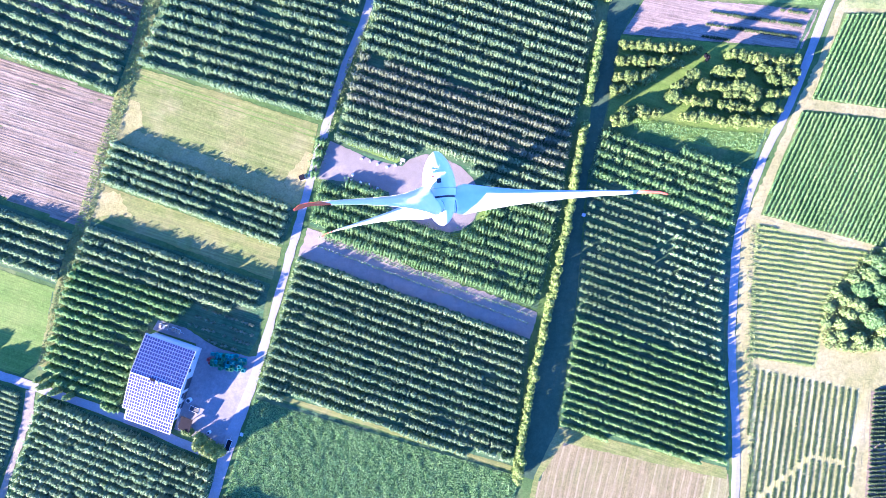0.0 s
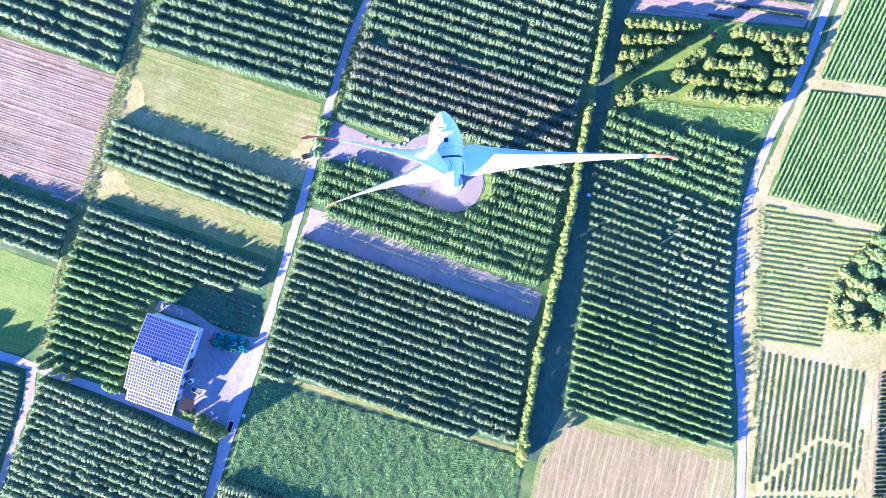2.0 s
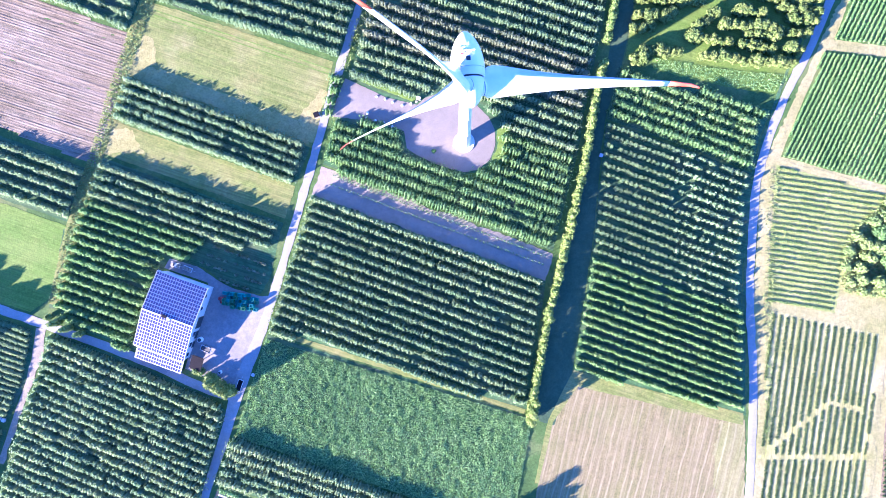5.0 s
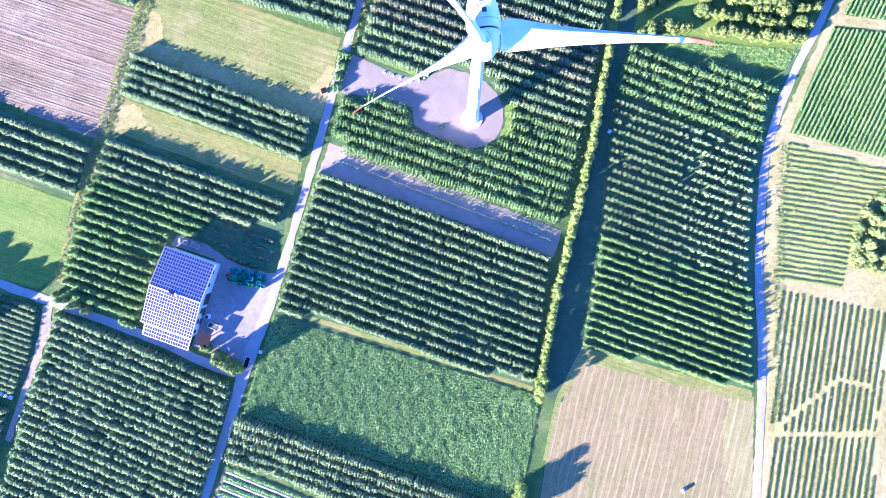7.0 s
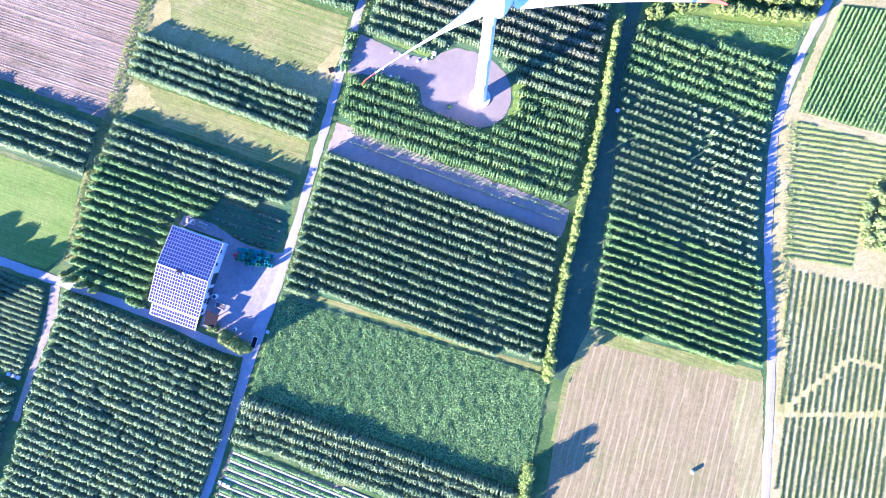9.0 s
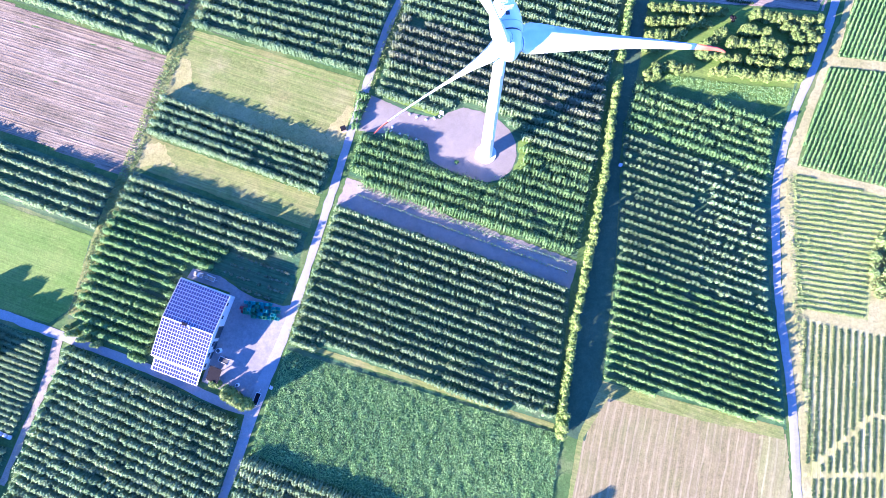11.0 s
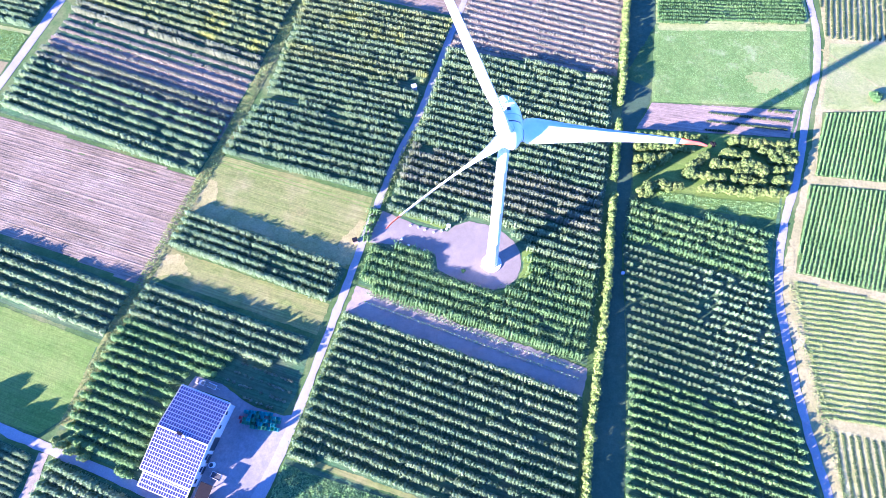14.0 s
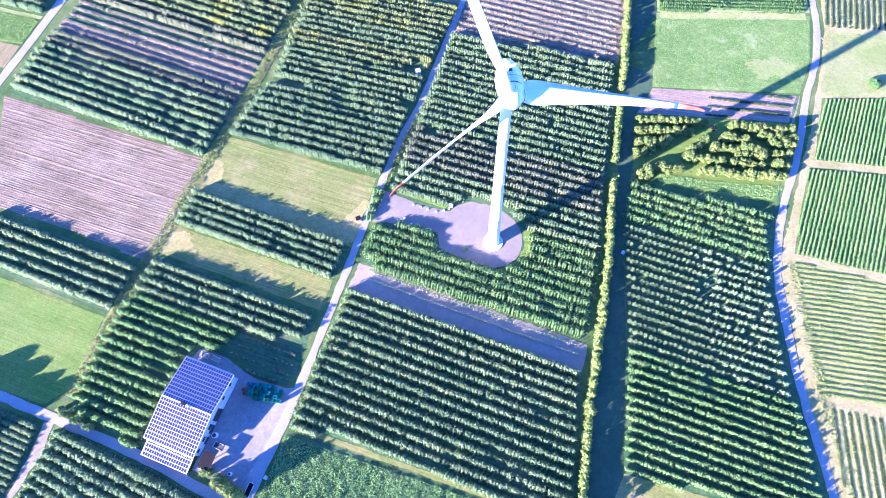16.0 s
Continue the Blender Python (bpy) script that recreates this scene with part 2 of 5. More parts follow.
M_STEEL = plain("galvanised_steel", (0.5, 0.52, 0.54), 0.45, 0.7)
M_CONC = plain("concrete", (0.55, 0.54, 0.51), 0.85, 0, 0.15, 2.0, 0.2)
M_STONE = plain("white_boulder", (0.72, 0.70, 0.66), 0.85, 0, 0.15, 3.0, 0.3)
M_WALL = plain("white_render", (0.5, 0.48, 0.45), 0.85, 0, 0.08, 1.2)
M_ROOF = plain("pale_sheet_roof", (0.48, 0.47, 0.47), 0.4, 0.1, 0.08, 1.5)
M_CELL = plain("solar_glass", (0.032, 0.035, 0.095), 0.2, 0.0, 0.2, 5.0)
M_GLASS = plain("window_glass", (0.03, 0.04, 0.06), 0.08, 0.0, 0.1)
M_TEAL = plain("teal_crate_plastic", (0.02, 0.26, 0.22), 0.5, 0, 0.25, 2.0)
M_GREENC = plain("green_crate_plastic", (0.03, 0.2, 0.09), 0.5, 0, 0.25, 2.0)
M_REDC = plain("red_crate_plastic", (0.45, 0.07, 0.06), 0.5, 0, 0.2, 2.0)
M_WOOD = plain("grey_wood", (0.28, 0.22, 0.16), 0.85, 0, 0.3, 6.0, 0.3)
M_POST = plain("pale_post", (0.6, 0.58, 0.54), 0.8)
M_FILM = plain("white_mulch_film", (0.56, 0.54, 0.5), 0.5, 0, 0.1, 2.0)
# brown sheet taken near black: shade on the shed roof is in the colour
M_SHADE_DARK = plain("shade_dark_sheet", (0.011, 0.010, 0.013), 0.95, 0.0, 0.3, 2.0)
M_SHADE_DARK.node_tree.nodes["Principled BSDF"].inputs["Specular IOR Level"].default_value = 0.1
M_TYRE = plain("tyre_rubber", (0.03, 0.03, 0.03), 0.8)

# ---- building blocks ----
UPN = np.array(UP)
rng = np.random.default_rng(11)


def g(x, y, h=0.0):
    """A place on the sloping ground, h metres over it."""
    p = UP @ Vector((x, y, 0))
    return Vector((p.x, p.y, p.z + h))


def gn(a):
    """The same for an array of x, y, h."""
    p = np.column_stack([a[:, 0], a[:, 1], np.zeros(len(a))]) @ UPN.T
    p[:, 2] += a[:, 2]
    return p


def raw_mesh(name, verts, faces, material):
    """A mesh from arrays; faces all with the same number of corners."""
    me = bpy.data.meshes.new(name)
    k = faces.shape[1]
    me.vertices.add(len(verts))
    me.vertices.foreach_set("co", np.ascontiguousarray(verts, dtype=np.float32).ravel())
    me.loops.add(faces.size)
    me.loops.foreach_set("vertex_index", np.ascontiguousarray(faces, dtype=np.int32).ravel())
    me.polygons.add(len(faces))
    me.polygons.foreach_set("loop_start", np.arange(0, faces.size, k, dtype=np.int32))
    me.update(calc_edges=True)
    me.materials.append(material)
    return me


def leaves(centres, long, wide, facing=None, loose=0.75):
    """Leaf-shaped quads at the centres, freely turned, or lying on a surface that faces the given ways."""
    n = len(centres)
    if facing is None:
        a = rng.normal(size=(n, 3))
        a[:, 2] = a[:, 2] * 0.8 + 0.25
        a /= np.linalg.norm(a, axis=1)[:, None]
        b = np.cross(a, rng.normal(size=(n, 3)))
    else:
        w = facing + rng.normal(size=(n, 3)) * loose
        w /= np.linalg.norm(w, axis=1)[:, None] + 1e-9
        grow = rng.normal(size=(n, 3)) * 0.8 + np.array([0, 0, 0.5])
        b = np.cross(w, grow)
        b /= np.linalg.norm(b, axis=1)[:, None] + 1e-9
        a = np.cross(b, w)
    b /= np.linalg.norm(b, axis=1)[:, None] + 1e-9
    s = rng.uniform(0.65, 1.35, size=(n, 1))
    la, wb = a * long * s, b * wide * s
    v = np.stack([centres + la, centres + wb, centres - la, centres - wb], axis=1).reshape(-1, 3)
    return v, np.arange(4 * n).reshape(-1, 4)


def bm_obj(name, bm, material, parent=None, label="", smooth=False):
    me = bpy.data.meshes.new(name)
    bmesh.ops.recalc_face_normals(bm, faces=bm.faces[:])
    if smooth:
        for f in bm.faces:
            f.smooth = True
    bm.to_mesh(me)
    bm.free()
    me.materials.append(material)
    ob = new(name, me)
    if parent is not None:
        ob.parent = parent
    if label:
        ob["label"] = label
    return ob


def part(name, bm, material, parent, label="", smooth=False):
    return bm_obj(name, bm, material, parent, label, smooth)


def empty(name, m):
    ob = new(name)
    ob.matrix_world = m
    return ob


def at(x, y, h=0.0, degrees=0.0):
    return Matrix.Translation(g(x, y, h)) @ Matrix.Rotation(radians(degrees), 4, "Z")


def box(bm, cx, cy, cz, sx, sy, sz, bevel=0.0, turn=0.0, tilt=0.0):
    r = bmesh.ops.create_cube(bm, size=1.0)
    vs = r["verts"]
    if bevel:
        es = list({e for v in vs for e in v.link_edges})
        bmesh.ops.scale(bm, vec=(sx, sy, sz), verts=vs)
        out = bmesh.ops.bevel(bm, geom=es, offset=bevel, segments=1, affect="EDGES")
        vs = list({v for f in out["faces"] for v in f.verts} | {v for v in vs if v.is_valid})
    else:
        bmesh.ops.scale(bm, vec=(sx, sy, sz), verts=vs)
    m = Matrix.Translation((cx, cy, cz)) @ Matrix.Rotation(turn, 4, "Z") @ Matrix.Rotation(tilt, 4, "X")
    bmesh.ops.transform(bm, matrix=m, verts=vs)
    return vs


def boxed(*args, **kw):
    bm = bmesh.new()
    box(bm, *args, **kw)
    return bm


def tube(bm, a, b, r1, r2, n=8):
    a, b = Vector(a), Vector(b)
    d = b - a
    q = d.to_track_quat("Z", "Y").to_matrix().to_4x4()
    r = bmesh.ops.create_cone(bm, cap_ends=True, segments=n, radius1=r1, radius2=r2, depth=d.length)
    bmesh.ops.transform(bm, matrix=Matrix.Translation((a + b) / 2) @ q, verts=r["verts"])


def ragged(pts, amount, step=0.8):
    """An outline with its straight sides broken up: slow wander and small teeth."""
    out = []
    for (x0, y0), (x1, y1) in zip(pts, pts[1:] + pts[:1]):
        long = math.hypot(x1 - x0, y1 - y0)
        n = max(1, int(long / step))
        nx, ny = (y1 - y0) / (long + 1e-9), -(x1 - x0) / (long + 1e-9)
        for i in range(n):
            f = i / n
            x, y = x0 + (x1 - x0) * f, y0 + (y1 - y0) * f
            ease = min(1.0, 6 * f * (1 - f))
            k = amount * ease * (1.6 * noise.noise((x * 0.14, y * 0.14, amount)) + 1.2 * noise.noise((x * 0.6, y * 0.6, 3.1)) + 0.35 * rng.normal())
            out.append((x + nx * k, y + ny * k))
    return out


def patch(name, pts, material, height, label, category, edge=0.18, skirt=0.3):
    """A piece of ground cover: a slab with an uneven outline, let into the soil."""
    pts = ragged(pts, edge) if edge else pts
    bm = bmesh.new()
    vs = [bm.verts.new(g(x, y, height)) for x, y in pts]
    f = bm.faces.new(vs)
    r = bmesh.ops.extrude_face_region(bm, geom=[f])
    down = [v for v in r["geom"] if isinstance(v, bmesh.types.BMVert)]
    bmesh.ops.translate(bm, vec=(0, 0, -skirt), verts=down)
    bmesh.ops.triangulate(bm, faces=[f for f in bm.faces if len(f.verts) > 4])
    return tagged(bm_obj(name, bm, material), label, category, kind="structure")


def strip(name, pts, widths, material, height, label, category, wobble=0.12):
    """A road or track along a line, with its own thickness."""
    P = [Vector(p) for p in pts]
    fine = []
    n = len(P)
    for i in range(n - 1):
        p0, p1, p2, p3 = P[max(i - 1, 0)], P[i], P[i + 1], P[min(i + 2, n - 1)]
        k = max(2, int((p2 - p1).length / 3))
        for j in range(k):
            t = j / k
            q = 0.5 * ((2 * p1) + (p2 - p0) * t + (2 * p0 - 5 * p1 + 4 * p2 - p3) * t * t + (3 * p1 - p0 - 3 * p2 + p3) * t ** 3)
            w = widths[i] + (widths[i + 1] - widths[i]) * t
            fine.append((q, w))
    fine.append((P[-1], widths[-1]))
    bm = bmesh.new()
    prev = None
    for i, (q, w) in enumerate(fine):
        d = (fine[min(i + 1, len(fine) - 1)][0] - fine[max(i - 1, 0)][0]).normalized()
        s = Vector((-d.y, d.x))
        a = q + s * (w / 2 + rng.normal() * wobble)
        b = q - s * (w / 2 + rng.normal() * wobble)
        c = q
        ring = [bm.verts.new(g(a.x, a.y, -0.2)), bm.verts.new(g(a.x, a.y, height)), bm.verts.new(g(c.x, c.y, height + 0.03)),
                bm.verts.new(g(b.x, b.y, height)), bm.verts.new(g(b.x, b.y, -0.2))]
        if prev:
            for k in range(4):
                bm.faces.new((prev[k], prev[k + 1], ring[k + 1], ring[k]))
        prev = ring
    return tagged(bm_obj(name, bm, material), label, category, kind="structure")


def cut_rows(poly, degrees, apart, first=0.0, inset=1.0, hole=()):
    """Lines across a field outline, in its plan: start and end of each."""
    d = np.array([math.cos(radians(degrees)), math.sin(radians(degrees))])
    nrm = np.array([-d[1], d[0]])
    q = np.array(poly, float)
    s = q @ nrm
    if isinstance(first, tuple):
        first = float(np.array(first) @ nrm)
    sides = list(zip(q, np.roll(q, -1, axis=0)))
    for h in hole:
        hq = np.array(h, float)
        sides += list(zip(hq, np.roll(hq, -1, axis=0)))
    out = []
    k = math.ceil((s.min() - first) / apart)
    while first + k * apart < s.max():
        c = first + k * apart
        k += 1
        xs = []
        for a, b in sides:
            sa, sb = a @ nrm - c, b @ nrm - c
            if (sa < 0) != (sb < 0):
                xs.append((a + (b - a) * sa / (sa - sb)) @ d)
        xs.sort()
        for u, v in zip(xs[::2], xs[1::2]):
            if v - u > 2 * inset + 2:
                out.append((d * (u + inset) + nrm * c, d * (v - inset) + nrm * c))
    return out


def row_mesh(name, p, q, material, tall, wide, step, count, leaf, low=0.35, gaps=0.03, spread=1.0):
    """One row of trained trees or vines: slender crowns side by side, each of many leaf tufts round a denser heart."""
    length = float(np.hypot(*(q - p)))
    n = max(2, int(length / step))
    f = (np.arange(n) + rng.uniform(-0.2, 0.2, n)) / n
    keep = rng.uniform(size=n) > gaps
    f = f[keep]
    n = len(f)
    base = p + (q - p) * f[:, None] + rng.normal(size=(n, 2)) * 0.08
    h = tall * rng.uniform(0.84, 1.1, n) * (1 + 0.06 * np.sin(f * length * 0.23 + rng.uniform(0, 6)))
    w = wide * 1.85 * rng.uniform(0.76, 1.2, n)
    thrive = np.array([noise.noise((x * 0.06, y * 0.06, tall)) + 0.6 * noise.noise((x * 0.21, y * 0.21, 7.7)) for x, y in base])
    poor = np.where(thrive < -0.55, 0.7, 1.0)
    w *= (1 + 0.2 * thrive) * poor
    h = h * (1 + 0.14 * thrive) * poor
    m = rng.poisson(count, n) + 4
    i = np.repeat(np.arange(n), m)
    k = len(i)
    z = rng.beta(1.2, 1.1, k)
    r = (1 - z ** 1.9) ** 0.75 * np.sqrt(rng.uniform(0.12, 1.15, k)) + 0.05
    an = rng.uniform(0, 2 * np.pi, k)
    along = (q - p) / length
    side = np.array([-along[1], along[0]])
    off = np.outer(r * np.cos(an) * w[i] * 0.5 * spread, side) + np.outer(r * np.sin(an) * np.maximum(w[i] * 0.5, step * 0.75), along)
    c = np.column_stack([base[i] + off, low + z * (h[i] - low)])
    out = off / (np.linalg.norm(off, axis=1)[:, None] + 1e-6)
    v1, f1 = leaves(gn(c), leaf, leaf * 0.55, np.column_stack([out * 0.6, 0.1 + 0.35 * z]), 0.78)
    # denser heart of each crown
    ang = np.arange(4) * np.pi / 2
    ring = np.zeros((n, 8, 3))
    for j, a in enumerate(ang):
        ring[:, j, :2] = base + np.outer(np.cos(a) * w * 0.42, side) + np.outer(np.full(n, np.sin(a) * step * 0.62), along)
        ring[:, j, 2] = 0.05
        ring[:, 4 + j, :2] = base + np.outer(np.cos(a) * w * 0.24, side) + np.outer(np.full(n, np.sin(a) * step * 0.42), along)
        ring[:, 4 + j, 2] = h * 0.82
    v2 = gn(ring.reshape(-1, 3))
    o = np.arange(n)[:, None] * 8 + len(v1)
    f2 = np.concatenate([o + np.array([[j, (j + 1) % 4, 4 + (j + 1) % 4, 4 + j]]) for j in range(4)] + [o + np.array([[4, 5, 6, 7]])])
    return raw_mesh(name, np.concatenate([v1, v2]), np.concatenate([f1, f2]), material)


def orchard(poly, material, degrees, apart, label, group, first=0.0, tall=2.9, wide=1.7, step=1.0, count=34, leaf=0.34, low=0.35, gaps=0.03, inset=1.0, name="orchard_row", category="orchard row", pick=None, hole=()):
    made = []
    for p, q in cut_rows(poly, degrees, apart, first, inset, hole):
        mat = pick((p + q) / 2) if pick else material
        high = tall((p + q) / 2) if callable(tall) else tall
        ob = new(name, row_mesh(name, p, q, mat, high, wide((p + q) / 2) if callable(wide) else wide, step, count, leaf, low, gaps))
        tagged(ob, label, category, group, "stuff")
        made.append(ob)
    return made


def scatter(name, poly, per_m2, material, tall, leaf, label, category, soft=0.6):
    """Low growth all over an outline, too dense to count."""
    q = np.array(poly, float)
    lo, hi = q.min(0), q.max(0)
    n = int((hi - lo).prod() * per_m2)
    pt = rng.uniform(lo, hi, size=(n, 2))
    inside = np.zeros(n, bool)
    for i in range(len(q)):
        a, b = q[i], q[(i + 1) % len(q)]
        cross = (a[1] > pt[:, 1]) != (b[1] > pt[:, 1])
        xx = a[0] + (pt[:, 1] - a[1]) * (b[0] - a[0]) / (b[1] - a[1] + 1e-9)
        inside ^= cross & (pt[:, 0] < xx)
    pt = pt[inside]
    swell = np.zeros(len(pt))
    for k in range(9):
        a, way = 6.283 / rng.uniform(2.0, 9.0), rng.uniform(0, 6.283)
        swell += np.sin(a * (pt[:, 0] * math.cos(way) + pt[:, 1] * math.sin(way)) + rng.uniform(0, 6.283))
    z = tall * rng.beta(1.5, 1.5, len(pt)) * np.maximum(0.15, 1 + soft * 0.22 * swell)
    v, f = leaves(gn(np.column_stack([pt, 0.05 + np.abs(z)])), leaf, leaf * 0.45)
    return tagged(new(name, raw_mesh(name, v, f, material)), label, category, kind="stuff")


def band(pts, width):
    """The outline of a strip along a line."""
    P = [Vector(p) for p in pts]
    left, right = [], []
    for i, p in enumerate(P):
        d = (P[min(i + 1, len(P) - 1)] - P[max(i - 1, 0)]).normalized()
        left.append((p.x - d.y * width / 2, p.y + d.x * width / 2))
        right.append((p.x + d.y * width / 2, p.y - d.x * width / 2))
    return left + right[::-1]


def crown_arrays(lumps, per, leaf):
    """Leaves on the outsides of several lumps (x, y, z, radius), and a heart in each."""
    vs, fs, o = [], [], 0
    for x, y, z, r in lumps:
        n = int(per * r * r)
        d = rng.normal(size=(n, 3))
        d /= np.linalg.norm(d, axis=1)[:, None]
        rad = r * (0.62 + 0.42 * rng.uniform(size=(n, 1)) ** 0.6)
        c = np.array([x, y, z]) + d * rad * np.array([1, 1, 0.85])
        v, f = leaves(c, leaf, leaf * 0.6, d + np.array([0, 0, 0.25]), 0.65)
        tri = np.concatenate([f[:, [0, 1, 2]], f[:, [0, 2, 3]]]) + o
        vs.append(v)
        fs.append(tri)
        o += len(v)
        bm = bmesh.new()
        bmesh.ops.create_icosphere(bm, subdivisions=2, radius=r * 0.68)
        hv = np.array([v.co[:] for v in bm.verts]) * rng.uniform(0.85, 1.12, size=(len(bm.verts), 1)) + np.array([x, y, z])
        hf = np.array([[v.index for v in f.verts] for f in bm.faces]) + o
        bm.free()
        vs.append(hv)
        fs.append(hf)
        o += len(hv)
    return np.concatenate(vs), np.concatenate(fs)


def tree(m, tall, wide, material, label, lumps=9, leaf=0.35, per=110, group="", slim=False):
    """A tree: tapered trunk with limbs, and a crown of leafy lumps with gaps."""
    top = empty("tree", m)
    bm = bmesh.new()
    tube(bm, (0, 0, -0.2), (0.05, 0.03, tall * 0.45), 0.035 * tall, 0.02 * tall, 8)
    ls = []
    for i in range(lumps):
        a = i * 2.4 + rng.uniform(-0.4, 0.4)
        f = (i + 0.5) / lumps
        rad = wide * 0.5 * (0.25 if slim else 0.62) * math.sqrt(max(0.05, 1 - f * f)) * rng.uniform(0.75, 1.1)
        z = tall * ((0.3 + 0.58 * f) if not slim else (0.18 + 0.72 * f))
        r = wide * (0.26 if not slim else 0.3) * (1.1 - 0.45 * f) * rng.uniform(0.85, 1.2)
        ls.append((math.cos(a) * rad, math.sin(a) * rad, z, r))
        tube(bm, (0, 0, tall * 0.25), (math.cos(a) * rad * 0.8, math.sin(a) * rad * 0.8, z), 0.012 * tall, 0.005 * tall, 5)
    part("trunk", bm, M_BARK, top, "rough brown trunk with limbs")
    v, f = crown_arrays(ls, per, leaf)
    c = new("crown", raw_mesh("crown", v, f, material))
    c.parent = top
    return tagged(top, label, "tree", group)


# ---- ground and roads ----
bm = bmesh.new()
S = 2400
N = 24
grid = [[bm.verts.new(UP @ Vector((S * (2 * i / N - 1), S * (2 * j / N - 1), -0.065))) for i in range(N + 1)] for j in range(N + 1)]
for j in range(N):
    for i in range(N):
        bm.faces.new((grid[j][i], grid[j][i + 1], grid[j + 1][i + 1], grid[j + 1][i]))
tagged(bm_obj("ground", bm, M_GROUND), "rough green grass of the gently sloping valley floor", "ground", kind="structure")

ROAD1 = [(4, 172), (-5, 145), (-17, 106), (-25, 80), (-32, 63), (-40, 39), (-49, 8), (-58, -23), (-66, -48), (-74, -68), (-78, -82), (-83, -97), (-90, -118), (-103, -150)]
strip("road_1", ROAD1, [2.7] * 8 + [3.4, 4.4, 3.6, 3.0, 2.8, 2.8], M_ROAD, 0.03, "narrow pale farm road between the orchards", "road")
ROAD2 = [(150, 170), (147, 142), (145, 121), (139, 99), (130, 79), (120, 52), (109, 29), (102, 7), (100, -13), (99.5, -38), (101, -60), (101, -82), (100, -112), (99, -150)]
strip("road_2", ROAD2, [2.7] * 14, M_ROAD, 0.03, "narrow pale asphalt lane with a soft bend", "road")
ROAD3 = [(-215, -18), (-180, -33), (-155, -42), (-136, -48.5), (-108, -58.5), (-84, -69), (-74, -71)]
strip("road_3", ROAD3, [3.0] * 7, M_ROAD, 0.028, "narrow pale side road along the orchard", "road")
ROAD4 = [(-184, 180), (-193, 150), (-200, 124), (-206, 102), (-216, 70)]
strip("road_4", ROAD4, [4.2] * 5, M_ROAD, 0.03, "pale asphalt lane beside the outer orchard", "road")

HEDGE = [(74, 172), (67, 143), (59, 96), (55.5, 78), (51, 54), (47, 34), (43, 8), (37, -19), (31.5, -42), (25.5, -78), (18, -113), (11, -150)]
DITCH = [(-74, 172), (-81, 142), (-94, 98), (-103.5, 67), (-112, 44), (-120, 19), (-126.5, 0), (-132, -18), (-137.5, -40)]

# ---- fields: outlines in plan, cover and rows ----
PAD = [(-37.5, 37.5), (-42.5, 24.8), (-30, 23.2), (-24.5, 21.6), (-17.6, 19.8), (-16.6, 14), (-13, 11.6), (-8, 9.2), (-3, 7.2), (3, 6), (8, 7), (11.5, 10.2), (13.3, 15), (13, 20.5),
       (11, 24.6), (7, 28.5), (1, 31.5), (-5, 32.8), (-10.5, 31), (-13, 28.6), (-24, 31.2)]
ROWS_APPLE = "row of trained apple trees in full leaf"



def outer(c):
    """How far up the outer orchard a row lies."""
    return c[1] + 0.39 * c[0]


A1 = [(-180, 160), (-77, 160), (-83, 140), (-95.5, 98), (-110, 54), (-202, 86), (-197, 110)]
patch("field_1", A1, M_FLOOR, -0.03, "shaded orchard grass under trained apple rows", "orchard floor")
patch("field_soil_1", [(-192, 128), (-135, 112), (-97, 101), (-104, 70), (-146, 87), (-182, 98)], M_SOIL, -0.015, "bare pinkish soil between apple rows", "bare soil", 0.8)
orchard(A1, M_APPLE, -21.5, 3.93, ROWS_APPLE, "apple rows of the outer orchard", (-150, 129), low=0.15, wide=lambda c: 1.15 if 47 < outer(c) < 68 else 1.9,
        tall=lambda c: 0.75 if 47 < outer(c) < 68 else (1.7 if 40 < outer(c) <= 47 else 2.7), pick=lambda c: M_APPLE_GOLD if outer(c) > 76 else (M_DUSTY if 47 < outer(c) < 68 else M_APPLE_GREY if outer(c) > 40 else M_APPLE))
A2 = [(-204, 85), (-111.5, 53), (-114, 36), (-123, 8), (-150, 18.5), (-190, 32)]
A3 = [(-190, 29), (-150, 16), (-124, 6), (-131, -12), (-190, 8)]
patch("field_3", A3, M_FLOOR, -0.03, "shaded orchard grass under a few apple rows", "orchard floor")
orchard(A3, M_APPLE, -19.5, 3.7, ROWS_APPLE, "apple rows beside the ploughed field", (-135.1, 7.9), wide=1.7, inset=2)
A4 = [(-190, 7), (-132.5, -13), (-138, -37), (-146, -42.5), (-160, -38.5), (-180, -31), (-205, -20)]
patch("field_4", A4, M_LAWN, -0.02, "short green meadow with mowing lines", "meadow")
patch("track_1", band([(-133, -14), (-138.5, -41)], 2.2), M_FLOOR, -0.008, "worn grass track beside the meadow", "track", 0.3)

L1 = [(-206.5, 112.5), (-209.5, 100), (-245, 110), (-245, 122)]
patch("field_47", L1, M_HAY, -0.02, "dry mown ground beside the outer lane", "mown field")
L2 = [(-206, 113.5), (-202.5, 127), (-206, 129.5), (-245, 140), (-245, 123)]
patch("field_48", L2, M_LAWN, -0.02, "green meadow beside the outer lane", "meadow")
scatter("outer_growth", L2, 5, M_CROP, 0.3, 0.24, "rough green growth beside the outer lane", "tall grass")
patch("track_11", band([(-202, 129.3), (-245, 141)], 2.0), M_DRY, -0.006, "dry strip between meadow and orchard", "track", 0.3)
L3 = [(-201.5, 131), (-196, 150), (-190, 172), (-245, 172), (-245, 144)]
patch("field_49", L3, M_FLOOR, -0.03, "shaded orchard grass beside the outer lane", "orchard floor")
orchard(L3, M_APPLE, -17, 3.4, ROWS_APPLE, "apple rows beside the outer lane", 0.0)
